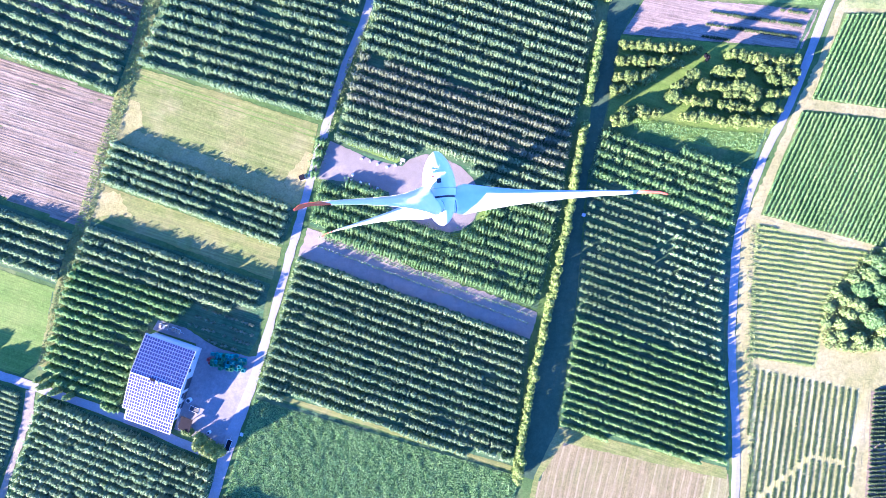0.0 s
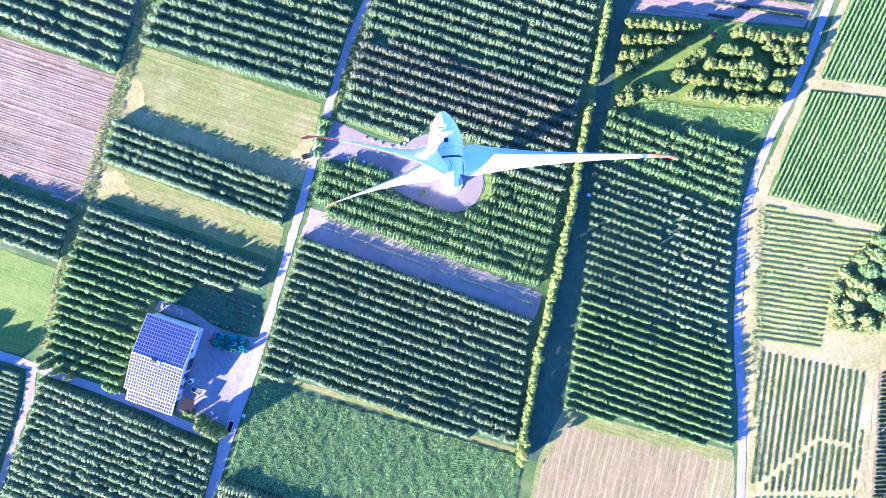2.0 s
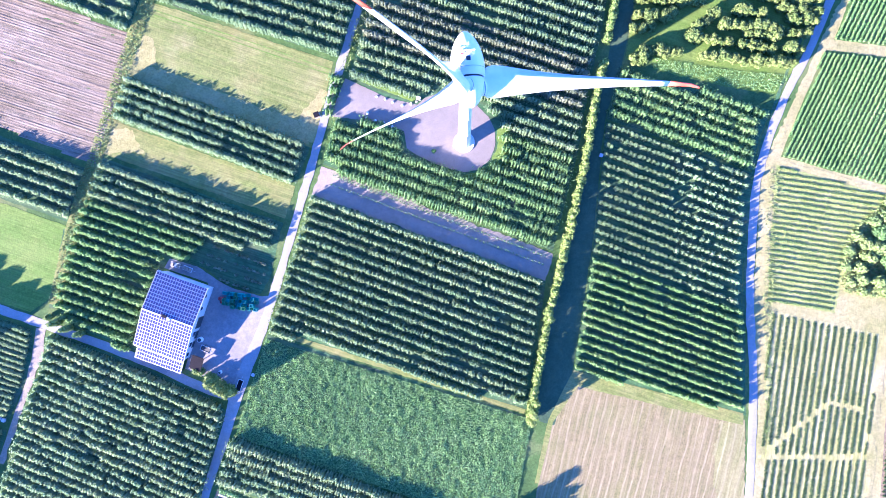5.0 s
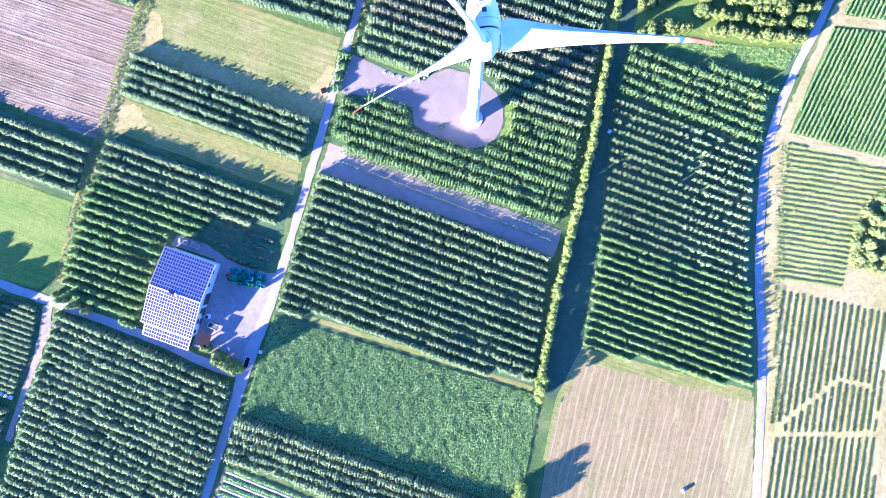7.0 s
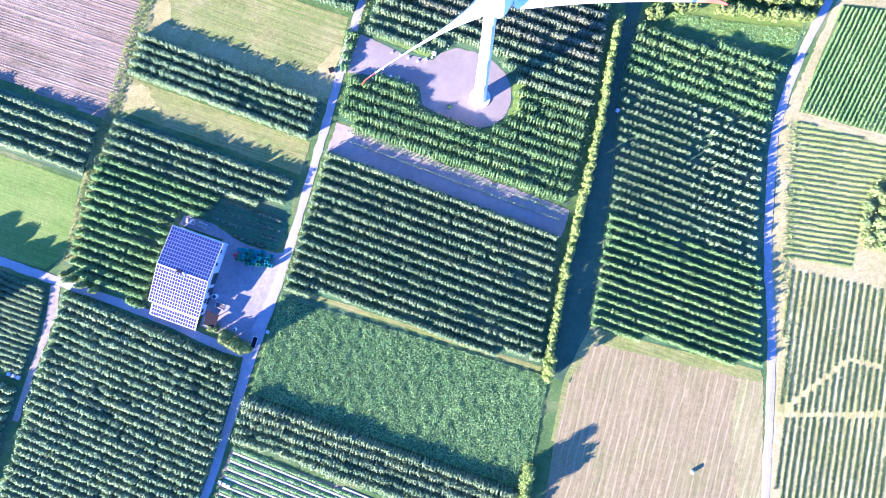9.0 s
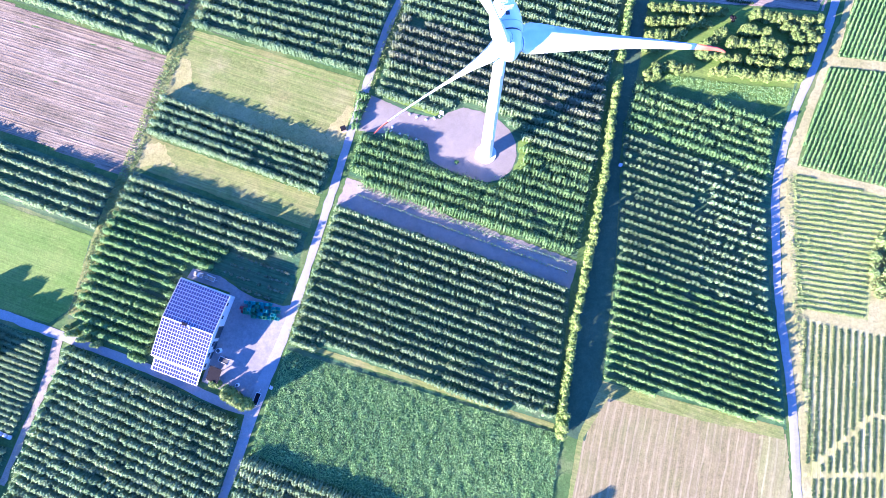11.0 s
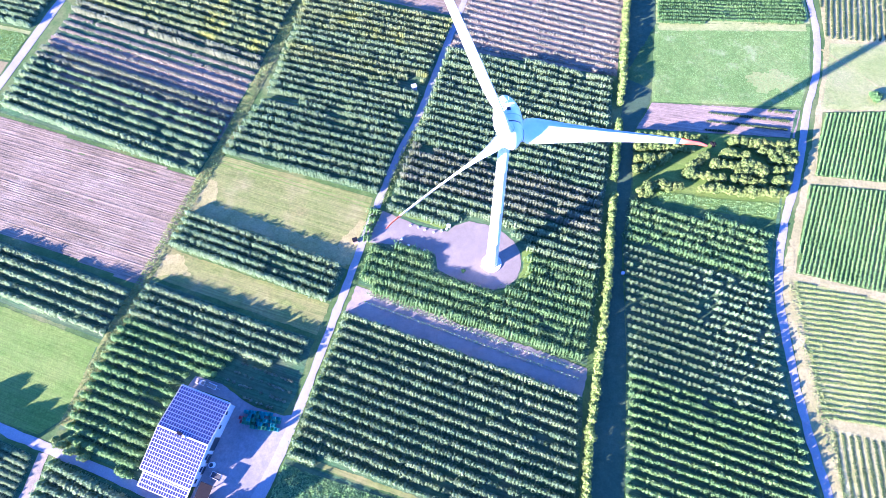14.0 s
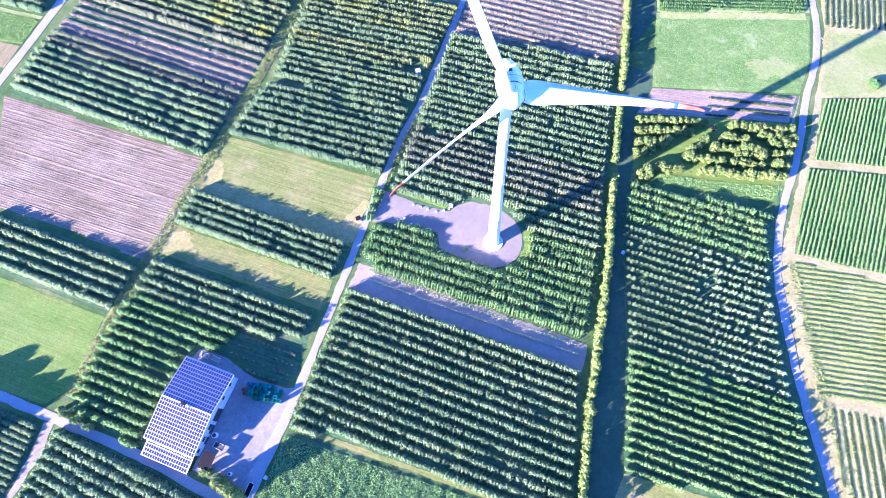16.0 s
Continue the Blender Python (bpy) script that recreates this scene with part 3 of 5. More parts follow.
B0 = [(-70, 165), (1, 165), (-9, 134), (-77, 155)]
patch("field_5", B0, M_SOIL, -0.03, "bare pinkish soil of a cleared strip", "bare soil")
B1U = [(-77, 152), (-8.6, 131), (-16.8, 110), (-27.4, 77), (-89, 92), (-81.5, 134)]
patch("field_6", B1U, M_FLOOR, -0.03, "shaded orchard grass under narrow apple rows", "orchard floor")
orchard(B1U, M_APPLE, -16.5, 3.5, ROWS_APPLE, "narrow apple rows by the farm road", (-55.4, 121.5), tall=2.8, wide=1.6, hole=([(-32.4, 98.9), (-25.0, 98.7), (-24.9, 94.0), (-32.3, 94.1)],), pick=lambda c: M_APPLE_GOLD if 86 < c[1] + 0.3 * c[0] < 96 or c[1] + 0.3 * c[0] > 106 else M_APPLE)
B1L = [(-88.5, 91), (-28.4, 76), (-38.3, 44), (-103, 64), (-93, 86)]
patch("field_7", B1L, M_FLOOR, -0.03, "shaded orchard grass under wide apple rows", "orchard floor")
orchard(B1L, M_APPLE, -17.0, 3.71, ROWS_APPLE, "wide apple rows above the meadow", (-71.7, 75.0), wide=1.9)
B2 = [(-104.5, 63.5), (-41.5, 43), (-49, 14), (-111.5, 38), (-109, 50)]
patch("field_8", B2, M_MEADOW, -0.02, "mown yellow-green meadow with cutting lines", "meadow")
patch("field_9", [(-111.5, 49), (-107, 53), (-103, 51), (-102, 42), (-111.5, 38)], M_STRAW, -0.008, "worn pale corner of the meadow", "bare soil", 0.8)
patch("field_10", [(-52, 26), (-46, 34), (-43.5, 33), (-48, 16), (-54, 18)], M_STRAW, -0.008, "worn pale meadow edge by the road", "bare soil", 0.8)
for off in (0.0, 1.7):
    patch("track_9" if off == 0 else "track_10", band([(-102.5, 60.4 - off), (-72, 50.4 - off), (-42.5, 40.4 - off)], 0.32), M_LAWN, -0.006, "dark wheel track along the meadow's edge", "track", 0.08)
# strip added where there is only the rows' shade on the meadow
patch("field_50", [(-111, 44.2), (-82, 33.6), (-53.5, 23), (-49.6, 15), (-111.3, 38.4)], M_STRAW, -0.0135, "straw-coloured strip laid where the apple rows shade the meadow", "dry grass", 0.6)
B3 = [(-112, 38), (-49.5, 14.5), (-54, 2), (-116, 24)]
patch("field_11", B3, M_FLOOR, -0.03, "shaded orchard grass under five apple rows", "orchard floor")
orchard(B3, M_APPLE, -20.3, 3.1, ROWS_APPLE, "five apple rows between the meadows", (-81.9, 25.8), wide=1.7)
B4 = [(-116.5, 23), (-54.5, 1), (-58, -10), (-120.5, 12)]
patch("field_12", B4, M_MEADOW, -0.02, "mown yellow-green meadow strip", "meadow")
patch("field_13", [(-118, 20), (-110, 20), (-106, 12), (-120, 12)], M_STRAW, -0.008, "worn pale end of the meadow strip", "bare soil", 0.8)
B5 = [(-120.5, 10.5), (-58.5, -11.5), (-62, -22.5), (-82, -17), (-88.5, -24.2), (-98.8, -24.4), (-110, -56), (-134, -46), (-137, -38), (-131, -16)]
patch("field_14", B5, M_FLOOR, -0.03, "shaded orchard grass round the barn", "orchard floor")
orchard(B5, M_APPLE, -19.2, 3.31, ROWS_APPLE, "apple rows round the barn", (-113.1, -1.8), wide=1.6, inset=1.4, pick=lambda c: M_APPLE if c[1] + 0.35 * c[0] > -46 else M_APPLE_DARK)

B5Y = [(-62, -23.5), (-81.5, -18), (-85, -22), (-87.5, -25.2), (-86, -26.8), (-80.5, -30.8), (-76, -33.3), (-66.5, -36), (-63, -30)]
patch("field_43", [(-60, -16), (-88, -8), (-99.5, -21), (-99, -25)] + B5Y[4:], M_FLOOR, -0.035, "shaded grass under newly planted apple rows", "orchard floor")
orchard(B5Y, M_APPLE_GREY, -19.2, 3.31, "low row of newly planted apple trees", "newly planted rows behind the barn", (-113.1, -1.8), tall=1.1, wide=0.7, step=1.2, count=14, leaf=0.2, gaps=0.3)

C1 = [(-138, -50.2), (-131, -52), (-108, -60.5), (-84, -71), (-78.5, -76), (-84, -98), (-97, -135), (-166, -135), (-149, -83)]
patch("field_15", C1, M_FLOOR, -0.03, "shaded orchard grass below the side road", "orchard floor")
orchard(C1, M_APPLE, -22.3, 3.1, ROWS_APPLE, "apple rows below the side road", (-105.1, -71.3), wide=2.1, inset=0.3)
C3 = [(-178, -78), (-154.5, -83.5), (-163, -110), (-171, -135), (-195, -135)]
patch("field_44", C3, M_FLOOR, -0.03, "shaded orchard grass below the berry rows", "orchard floor")
orchard(C3, M_APPLE, -22.3, 3.2, ROWS_APPLE, "apple rows below the berries", 0.0)
C2 = [(-200, -28), (-158, -44), (-144.5, -49), (-147.5, -66), (-154, -80), (-175, -73)]
patch("field_16", C2, M_FLOOR, -0.03, "dark grass under low berry rows", "orchard floor")
orchard(C2, M_APPLE, -19, 2.1, "low row of berry bushes", "berry rows at the side road", 0.0, tall=1.2, wide=1.3, step=0.8, count=34, leaf=0.24, low=0.1, name="berry_row", category="berry row")
strip("track_2", [(-142.5, -48), (-143.6, -56), (-146.5, -66), (-150.5, -77), (-157, -95)], [3.4, 3.6, 3.0, 2.4, 2.0], M_DUST, 0.0, "pale gravel track between orchard and berries", "track", 0.3)

D0 = [(4, 165), (72, 165), (66, 141), (57.5, 99), (-12.5, 116), (-3, 147)]
patch("field_17", D0, M_SOIL, -0.03, "bare pinkish soil under sparse apple rows", "bare soil")
orchard(D0, M_DUSTY, -19.5, 3.4, "sparse row of grey-green apple trees", "sparse apple rows by the hedge", (-4.75, 132.4), wide=1.0, tall=0.55, count=18, low=0.1, gaps=0.05)
D1 = [(-13.5, 115), (56, 98.5), (53, 80), (49, 55), (44.5, 34), (40.5, 10), (33, -20.5), (-45, 8.5), (-40, 26), (-35, 42), (-28, 65), (-21, 88)]
patch("field_18", D1, M_FLOOR, -0.03, "shaded orchard grass round the turbine", "orchard floor")
HOLE = [(-42, 39.5), (-45, 24), (-30.2, 22.8), (-24.8, 21.2), (-18.2, 19.2), (-17.2, 13.6), (-13.4, 11), (-8, 8.6), (-3, 6.6), (3, 5.3), (8.6, 6.2), (13.5, 9), (15.5, 15), (15, 22), (12, 25.8), (7.5, 29.5), (1, 32.3), (-5, 33.8), (-11, 32), (-13.6, 31), (-24, 34.5)]
GAP = [(-22.2, 65.2), (-18.7, 65.2), (-18.6, 61.7), (-22.1, 61.7)]
orchard(D1, M_APPLE, -18.6, 3.57, ROWS_APPLE, "apple rows round the wind turbine", (13.7, 63.9), wide=lambda c: 2.8 if c[1] + 0.34 * c[0] < 24 else 1.9, tall=lambda c: 2.3 if c[1] + 0.34 * c[0] < 27 else 2.9, hole=(HOLE, GAP),
               pick=lambda c: M_APPLE_DARK if c[1] + 0.34 * c[0] < 26 else (M_APPLE_GREY if 42 < c[1] + 0.34 * c[0] < 58 else M_APPLE))
patch("turbine_pad", PAD, M_PAD, 0.02, "pinkish gravel pad with a rounded end", "gravel pad", 0.12)
patch("lawn_1", [(-36, 38), (-14.5, 29.6), (-13.5, 31.5), (-34, 41)], M_LAWN, -0.005, "bright green grass strip by the pad", "lawn", 0.2)
patch("lawn_2", [(8, 6.5), (12, 9.6), (14, 15), (13.6, 21), (18, 22), (20, 12), (14, 2), (6, 2.5), (2, 5)], M_LAWN, -0.012, "green grass rim of the pad", "lawn", 0.4)
D3 = [(-45.5, 7.8), (33, -21.5), (30.5, -30.7), (-49, -1.7)]
patch("field_19", D3, M_LOAM, -0.015, "bare soil strip with newly planted saplings", "bare soil", 0.5)
patch("field_20", [(-42, 6.6), (33, -21.6), (32.6, -23.6), (-42.5, 4.8)], M_DUST, -0.004, "pale stony border of the planted strip", "bare soil", 0.6)
D4 = [(-48.5, 0), (31, -29), (24.5, -75), (-19, -62), (-63.5, -48)]
patch("field_21", D4, M_FLOOR, -0.03, "shaded orchard grass under close apple rows", "orchard floor")
orchard(D4, M_APPLE, -20.0, 3.35, ROWS_APPLE, "apple rows below the planted strip", (-24.8, -15.2), wide=1.6, inset=1.2, tall=lambda c: 3.4 if 0.342 * c[0] + 0.94 * c[1] > -21 else 2.9)
scatter("alley_growth", [(-53, -20), (-36, -29), (-24, -56), (-60, -45)], 5, M_WEED, 1.0, 0.3, "rank green growth in the alleys by the road", "tall grass")
D5 = [(-64, -49.5), (24.5, -77), (18, -116.5), (-75, -84.8)]
patch("field_22", D5, M_FLOOR, -0.03, "soil and grass under a clover crop", "crop field")
scatter("clover_crop", [(-64.5, -51), (26.5, -78), (19.5, -117), (-75.2, -84.6)], 22, M_CROP, 0.42, 0.25, "dense knee-high green clover crop", "crop", 0.8)
patch("track_3", band([(-62, -48.6), (24, -75.4)], 1.6), M_MEADOW, -0.006, "pale trodden strip between orchard and crop", "track", 0.2)
D6 = [(-76, -85.2), (17.5, -117.2), (15, -132), (-30, -119.5), (-81, -101)]
patch("field_23", D6, M_FLOOR, -0.03, "shaded orchard grass under old apple rows", "orchard floor")
orchard(D6, M_APPLE, -18.8, 3.3, ROWS_APPLE, "apple rows below the clover", (-71.1, -88.5), wide=2.8, inset=0.5, tall=lambda c: 3.1 if 0.322 * c[0] + 0.947 * c[1] > -108 else 2.8)
D7 = [(-81.5, -103), (-30, -121.5), (-38, -138), (-93, -138)]
patch("field_24", D7, M_SOIL, -0.03, "soil between film-covered vegetable rows", "vegetable field")
orchard(D7, M_CROP, -21.5, 3.0, "low row of leafy vegetables", "vegetable rows", 0.0, tall=0.4, wide=1.2, step=0.7, count=20, leaf=0.25, low=0.05, name="vegetable_row", category="vegetable row")

E0 = [(83, 160), (147, 160), (143.5, 126), (78, 128)]
patch("field_25", E0, M_VINEFLOOR, -0.03, "green floor of a low crop field", "crop field")
orchard(E0, M_VINE, -4, 2.0, "low row of leafy crop", "crop rows by the lane", 0.0, tall=1.1, wide=1.3, step=0.8, count=22, leaf=0.25, low=0.1, name="crop_row", category="crop row")
E0M = [(77.5, 127), (143, 124), (137, 100), (128.5, 82), (70, 86)]
patch("field_26", E0M, M_RANK, -0.02, "lush uneven green meadow", "meadow")
scatter("meadow_growth", [(78, 124), (142, 121.5), (136.5, 100.5), (128.5, 83), (71, 87)], 6, M_LUSH, 0.16, 0.2, "rough tufts of long meadow grass", "tall grass")
patch("track_12", band([(79, 125.8), (141.5, 123.6)], 4.0), M_DRY, -0.008, "dry trodden strip between crop and meadow", "track", 0.5)
patch("field_46", [(110, 98), (122, 102), (132, 97), (127, 88), (113, 90)], M_DRY, -0.01, "bleached patch of the meadow", "meadow", 1.4)
E1 = [(70, 85.5), (128, 80.5), (122.5, 67.5), (62, 73)]
patch("field_27", E1, M_FINE, -0.015, "bare pinkish soil with thin green strips", "bare soil")
orchard([(92, 83), (126, 79.5), (121, 69), (88, 71)], M_VINE_DARK, -9, 4.2, "thin row of young green plants", "young plant rows", 1.0, tall=0.7, wide=0.8, step=0.8, count=14, leaf=0.22, low=0.05, name="young_plant_row", category="plant row")
E2 = [(61.5, 72.5), (122, 67), (113, 41), (107, 33), (66, 45), (56.5, 43.5)]
patch("field_28", E2, M_LAWN, -0.03, "green grass among the fruit trees", "meadow")
scatter("tall_grass", [(66, 44.5), (90, 40.5), (112, 38.5), (106, 33), (92, 35), (66, 41)], 12, M_CROP, 0.3, 0.22, "bright green rough grass below the fruit trees", "tall grass")
patch("field_45", [(65, 45.5), (90, 42), (112.5, 39.5), (106.5, 32), (92, 34.5), (66, 40.5)], M_LAWN, -0.012, "bright green grass strip below the fruit trees", "meadow", 0.5)
E4 = [(55, 40), (66, 37.5), (105.5, 27), (101.5, 18), (99.5, 7), (50.5, 24)]
patch("field_29", E4, M_FLOOR, -0.03, "shaded orchard grass under broad apple rows", "orchard floor")
orchard(E4, M_APPLE_DARK, -20.5, 3.4, "broad row of apple trees in full leaf", "broad apple rows by the lane", 2.0, wide=2.3, tall=2.3, step=1.2, count=42, gaps=0.06)
E4L = [(50.5, 23), (99.5, 6), (97.5, -13), (96.5, -38), (46.5, -21.3)]
patch("field_30", E4L, M_FLOOR, -0.03, "shaded orchard grass under young apple rows", "orchard floor")
orchard([(73.3, 15), (99.5, 6), (97.5, -13), (96.5, -38.9), (73.3, -30.4)], M_APPLE, -20.0, 3.12, "row of spaced young apple trees", "young apple rows by the lane", (70.4, -2.0), wide=1.2, tall=2.4, step=1.55, count=26, leaf=0.36, gaps=0.05)


def young_tree():
    top = empty("apple_tree", at(50, 20))
    bm = bmesh.new()
    tube(bm, (0, 0, -0.1), (0.02, 0.01, 2.0), 0.05, 0.03, 6)
    part("trunk", bm, M_BARK, top, "thin brown trunk")
    k = 105
    z = rng.beta(1.2, 1.2, k)
    rad = 0.85 * (1 - z ** 1.6) ** 0.8 * np.sqrt(rng.uniform(0.1, 1.2, k)) + 0.05
    an = rng.uniform(0, 6.28, k)
    v, f = leaves(np.column_stack([rad * np.cos(an), rad * np.sin(an), 0.35 + z * 2.1]), 0.25, 0.14)
    an = np.arange(6) * np.pi / 3
    hv = np.concatenate([np.column_stack([0.5 * np.cos(an), 0.5 * np.sin(an), np.full(6, 0.4)]), np.column_stack([0.24 * np.cos(an), 0.24 * np.sin(an), np.full(6, 2.0)])])
    j = np.arange(6)
    hf = np.stack([j, (j + 1) % 6, 6 + (j + 1) % 6, 6 + j], axis=1) + len(v)
    c = new("crown", raw_mesh("crown", np.concatenate([v, hv]), np.concatenate([f, hf, [[len(v) + 6, len(v) + 7, len(v) + 8, len(v) + 9]]]), M_APPLE))
    c.parent = top
    return tagged(top, "young apple tree with sparse pale foliage", "apple tree", "young apple trees by the hedge")


young = [young_tree() for _ in range(6)]
spots = []
for p, q in cut_rows([(50.5, 23), (73, 15.1), (73, -30.3), (46.5, -21.0)], -20.0, 3.12, (70.4, -2.0), 0.8):
    k = int(np.hypot(*(q - p)) / 1.55)
    spots += [p + (q - p) * (i / k) + rng.normal(size=2) * 0.1 for i in range(k + 1) if rng.uniform() > 0.03]
for i, w in enumerate(spots):
    m = at(w[0], w[1], 0, rng.uniform(0, 360)) @ Matrix.Diagonal((1, 1, rng.uniform(0.85, 1.15), 1))
    if i < 6:
        young[i].matrix_world = m
    else:
        copy_thing(young[int(rng.integers(6))], m)
E5 = [(46.3, -21.5), (96.8, -38), (98, -75.5), (40.5, -61)]
patch("field_31", E5, M_FLOOR, -0.03, "shaded orchard grass under low green rows", "orchard floor")
orchard(E5, M_APPLE_DARK, -19.4, 2.98, "even row of low green apple trees", "even apple rows by the lane", (70.5, -35.1), wide=1.2, tall=2.6, step=0.9, count=32, inset=0.6)
E6 = [(42, -64.5), (98.5, -77.5), (99, -150), (19.5, -150), (27, -112), (31.5, -80)]
patch("field_32", E6, M_HAY, -0.02, "dry mown field with pale cutting lines", "mown field")
patch("field_33", [(40.5, -61), (98, -75.3), (98, -79.3), (70, -73), (42, -66.5), (33.5, -79), (29, -100), (27.5, -100), (32, -78)], M_MEADOW, -0.008, "green grass border of the mown field", "meadow", 0.15)
patch("field_34", [(90, -78), (98.6, -79), (99, -150), (89, -150), (91, -120), (88.5, -95)], M_HAY_GREEN, -0.012, "greener side of the mown field", "meadow", 1.0)

F0 = [(154.5, 160), (190, 160), (174, 114), (147.5, 117)]
patch("field_35", F0, M_TAN, -0.03, "pale dry alleys between narrow crop rows", "crop floor")
orchard(F0, M_VINE_DARK, 75, 2.4, "thin row of crop plants", "crop rows by the upper lane", 0.0, tall=0.5, wide=0.75, step=0.9, count=22, leaf=0.18, low=0.03, name="crop_row", category="crop row")
F0M = [(147, 115), (178, 113), (172, 80), (135, 81), (142, 100)]
patch("field_36", F0M, M_DRY, -0.02, "dry yellow-green rough meadow", "meadow")
scatter("dry_growth", [(148, 114), (176, 112), (171, 81.5), (136, 82), (143, 100)], 3, M_WEED, 0.15, 0.22, "rough tufts of dry grass", "tall grass")
strip("track_13", [(144.7, 111.7), (153.5, 101.5), (165, 88.5), (172, 80)], [0.8] * 4, M_VERGE, -0.005, "thin bleached footpath across the dry meadow", "track", 0.2)
F1 = [(136.5, 79.5), (170, 79.5), (160, 46), (126, 50.5)]
patch("field_37", F1, M_GROUND, -0.03, "dark green grass between dense crop rows", "crop floor")
LOW = dict(tall=0.46, wide=0.56, step=0.5, count=13, leaf=0.21, low=0.05, gaps=0.0, name="crop_row", category="crop row", inset=0.5)
orchard(F1, M_LUSH, 65, 1.48, "dense row of pale green crop plants", "crop rows of the upper field", 0.0, **LOW)
F2 = [(123, 47), (158, 43), (151, 0), (109, 11.5), (116, 30)]
patch("field_38", F2, M_GROUND, -0.03, "dark green grass between dense crop rows", "crop floor")
orchard(F2, M_LUSH, 65, 1.48, "dense row of pale green crop plants", "crop rows of the middle field", (127.8, 28.5), **LOW)
patch("track_4", band([(122, 48.5), (160, 44.5)], 1.1), M_VERGE, -0.006, "pale stony path between the crop fields", "track", 0.3)
patch("track_5", band([(107, 10.5), (150, -1.5)], 1.2), M_VERGE, -0.006, "pale stony path below the crop field", "track", 0.3)
F3 = [(107.5, 8.8), (151, -3), (141.5, -9), (135.2, -14), (132, -21), (130, -31), (128, -41), (104.5, -37)]
patch("field_39", F3, M_PALEFLOOR, -0.03, "pale grass between thin dark crop rows", "crop floor")
orchard(F3, M_WEED, -8.5, 1.84, "thin row of dull green crop plants", "crop rows above the netted field", (118.4, -3.2), tall=0.22, wide=0.6, step=0.8, count=26, leaf=0.2, low=0.03, gaps=0.02, name="crop_row", category="crop row")
F4 = [(105.5, -40), (143, -48), (138, -150), (102.5, -150)]
patch("field_40", F4, M_TAN, -0.03, "pale bleached alleys between crop rows", "crop floor")
orchard([(105.5, -40.5), (143, -48.5), (140.5, -84), (138, -72.5), (126.2, -70.4), (104.6, -87.6)], M_THIN, 83, 2.3, "thin row of crop plants on pale ground", "crop rows by the bleached path", (113.7, -50.0), tall=0.13, wide=0.75, step=0.5, count=16, leaf=0.19, low=0.03, gaps=0.01, name="crop_row", category="crop row", inset=0.1)
orchard([(106.4, -88.6), (126.8, -72), (138.5, -74.9), (140, -88.6), (105.5, -89)], M_THIN, 83, 2.3, "thin row of crop plants on pale ground", "crop rows by the bleached path", (113.7, -50.0), tall=0.13, wide=0.75, step=0.5, count=16, leaf=0.19, low=0.03, gaps=0.01, name="crop_row", category="crop row", inset=0.1)
orchard([(104, -90.8), (140, -90.8), (138, -150), (102.5, -150)], M_THIN, 83, 2.3, "thin row of crop plants on pale ground", "lowest crop rows", (113.7, -50.0), tall=0.13, wide=0.75, step=0.5, count=16, leaf=0.19, low=0.03, gaps=0.01, name="crop_row", category="crop row", inset=0.1)
patch("track_6", [(106, -88.2), (126, -70.9), (139, -74), (139, -74.6), (126.2, -71.5), (106.5, -88.8)], M_TAN, -0.004, "bleached white path across the crop rows", "track", 0.25)
patch("track_7", band([(103, -90), (141, -90)], 1.3), M_TAN, -0.006, "pale path between crop blocks", "track", 0.3)
patch("field_41", [(128, -40.6), (130, -31), (132, -21), (135.2, -14), (141.5, -9), (151, -3), (170, -8), (170, -46), (143.5, -47)], M_VERGE, -0.02, "dry pale grass round the thicket", "dry grass", 0.8)
F5 = [(147, -49), (172, -40), (172, -150), (142.5, -150)]
patch("field_42", F5, M_SOIL, -0.03, "reddish soil under fine crop rows", "bare soil")
orchard(F5, M_VINE_DARK, 2, 1.5, "fine dark row of crop plants", "fine crop rows", 0.0, tall=0.9, wide=0.7, step=0.9, count=14, leaf=0.22, low=0.1, name="crop_row", category="crop row")
strip("track_8", [(146, -45), (144, -60), (141.5, -85), (140, -120), (139, -150)], [3.4, 2.6, 2.6, 2.6, 2.6], M_VERGE, 0.0, "pale dirt path between the crop fields", "track", 0.35)

# grass lanes and verges
patch("verge_3", [(100, -150), (100, -38), (103, 8), (135, 80), (149, 118), (178, 116), (176, -150)], M_VERGE, -0.047, "dry pale grass between lane and fields", "verge", 0.5)
# both lanes carry the hedge's shade in their own colour
patch("lane_1", [(60, 98), (78, 128), (82, 160), (76, 160), (69, 141)], M_LANE_SHADE, -0.02, "smooth grass lane beside the hedge, shade put into its colour", "grass lane", 0.4)
patch("lane_2", [(57, 80), (61, 98), (71, 92), (69, 85), (61.5, 72.5), (55.5, 42), (50, 23), (46, -21), (40, -62), (34, -80), (27, -78), (33, -42), (44.5, 8), (52.5, 54)], M_LANE_SHADE, -0.016, "smooth grass lane beside the hedge, shade put into its colour", "grass lane", 0.3)
patch("verge_1", [(152, 142), (147.5, 117), (141, 97), (134, 80.5), (124, 51), (111.5, 27), (105.5, 8), (103, -13), (102.5, -38), (104, -60), (103, -84), (101.5, -112), (101, -150),
                  (105, -150), (104.5, -112), (105.5, -84), (105.5, -41), (106.5, 8), (115, 30), (125, 50), (136, 80), (143, 97), (150, 118), (156, 142)], M_VERGE, -0.01, "dry bleached verge of the lane", "verge", 0.3)
patch("verge_2", band([(98.2, -76), (97.5, -38), (97.8, -14), (100.2, 8), (107, 30), (111.3, 42), (117.3, 56), (120.4, 66), (127.4, 81)], 1.0), M_FLOOR, -0.008, "green verge of the lane", "verge", 0.15)
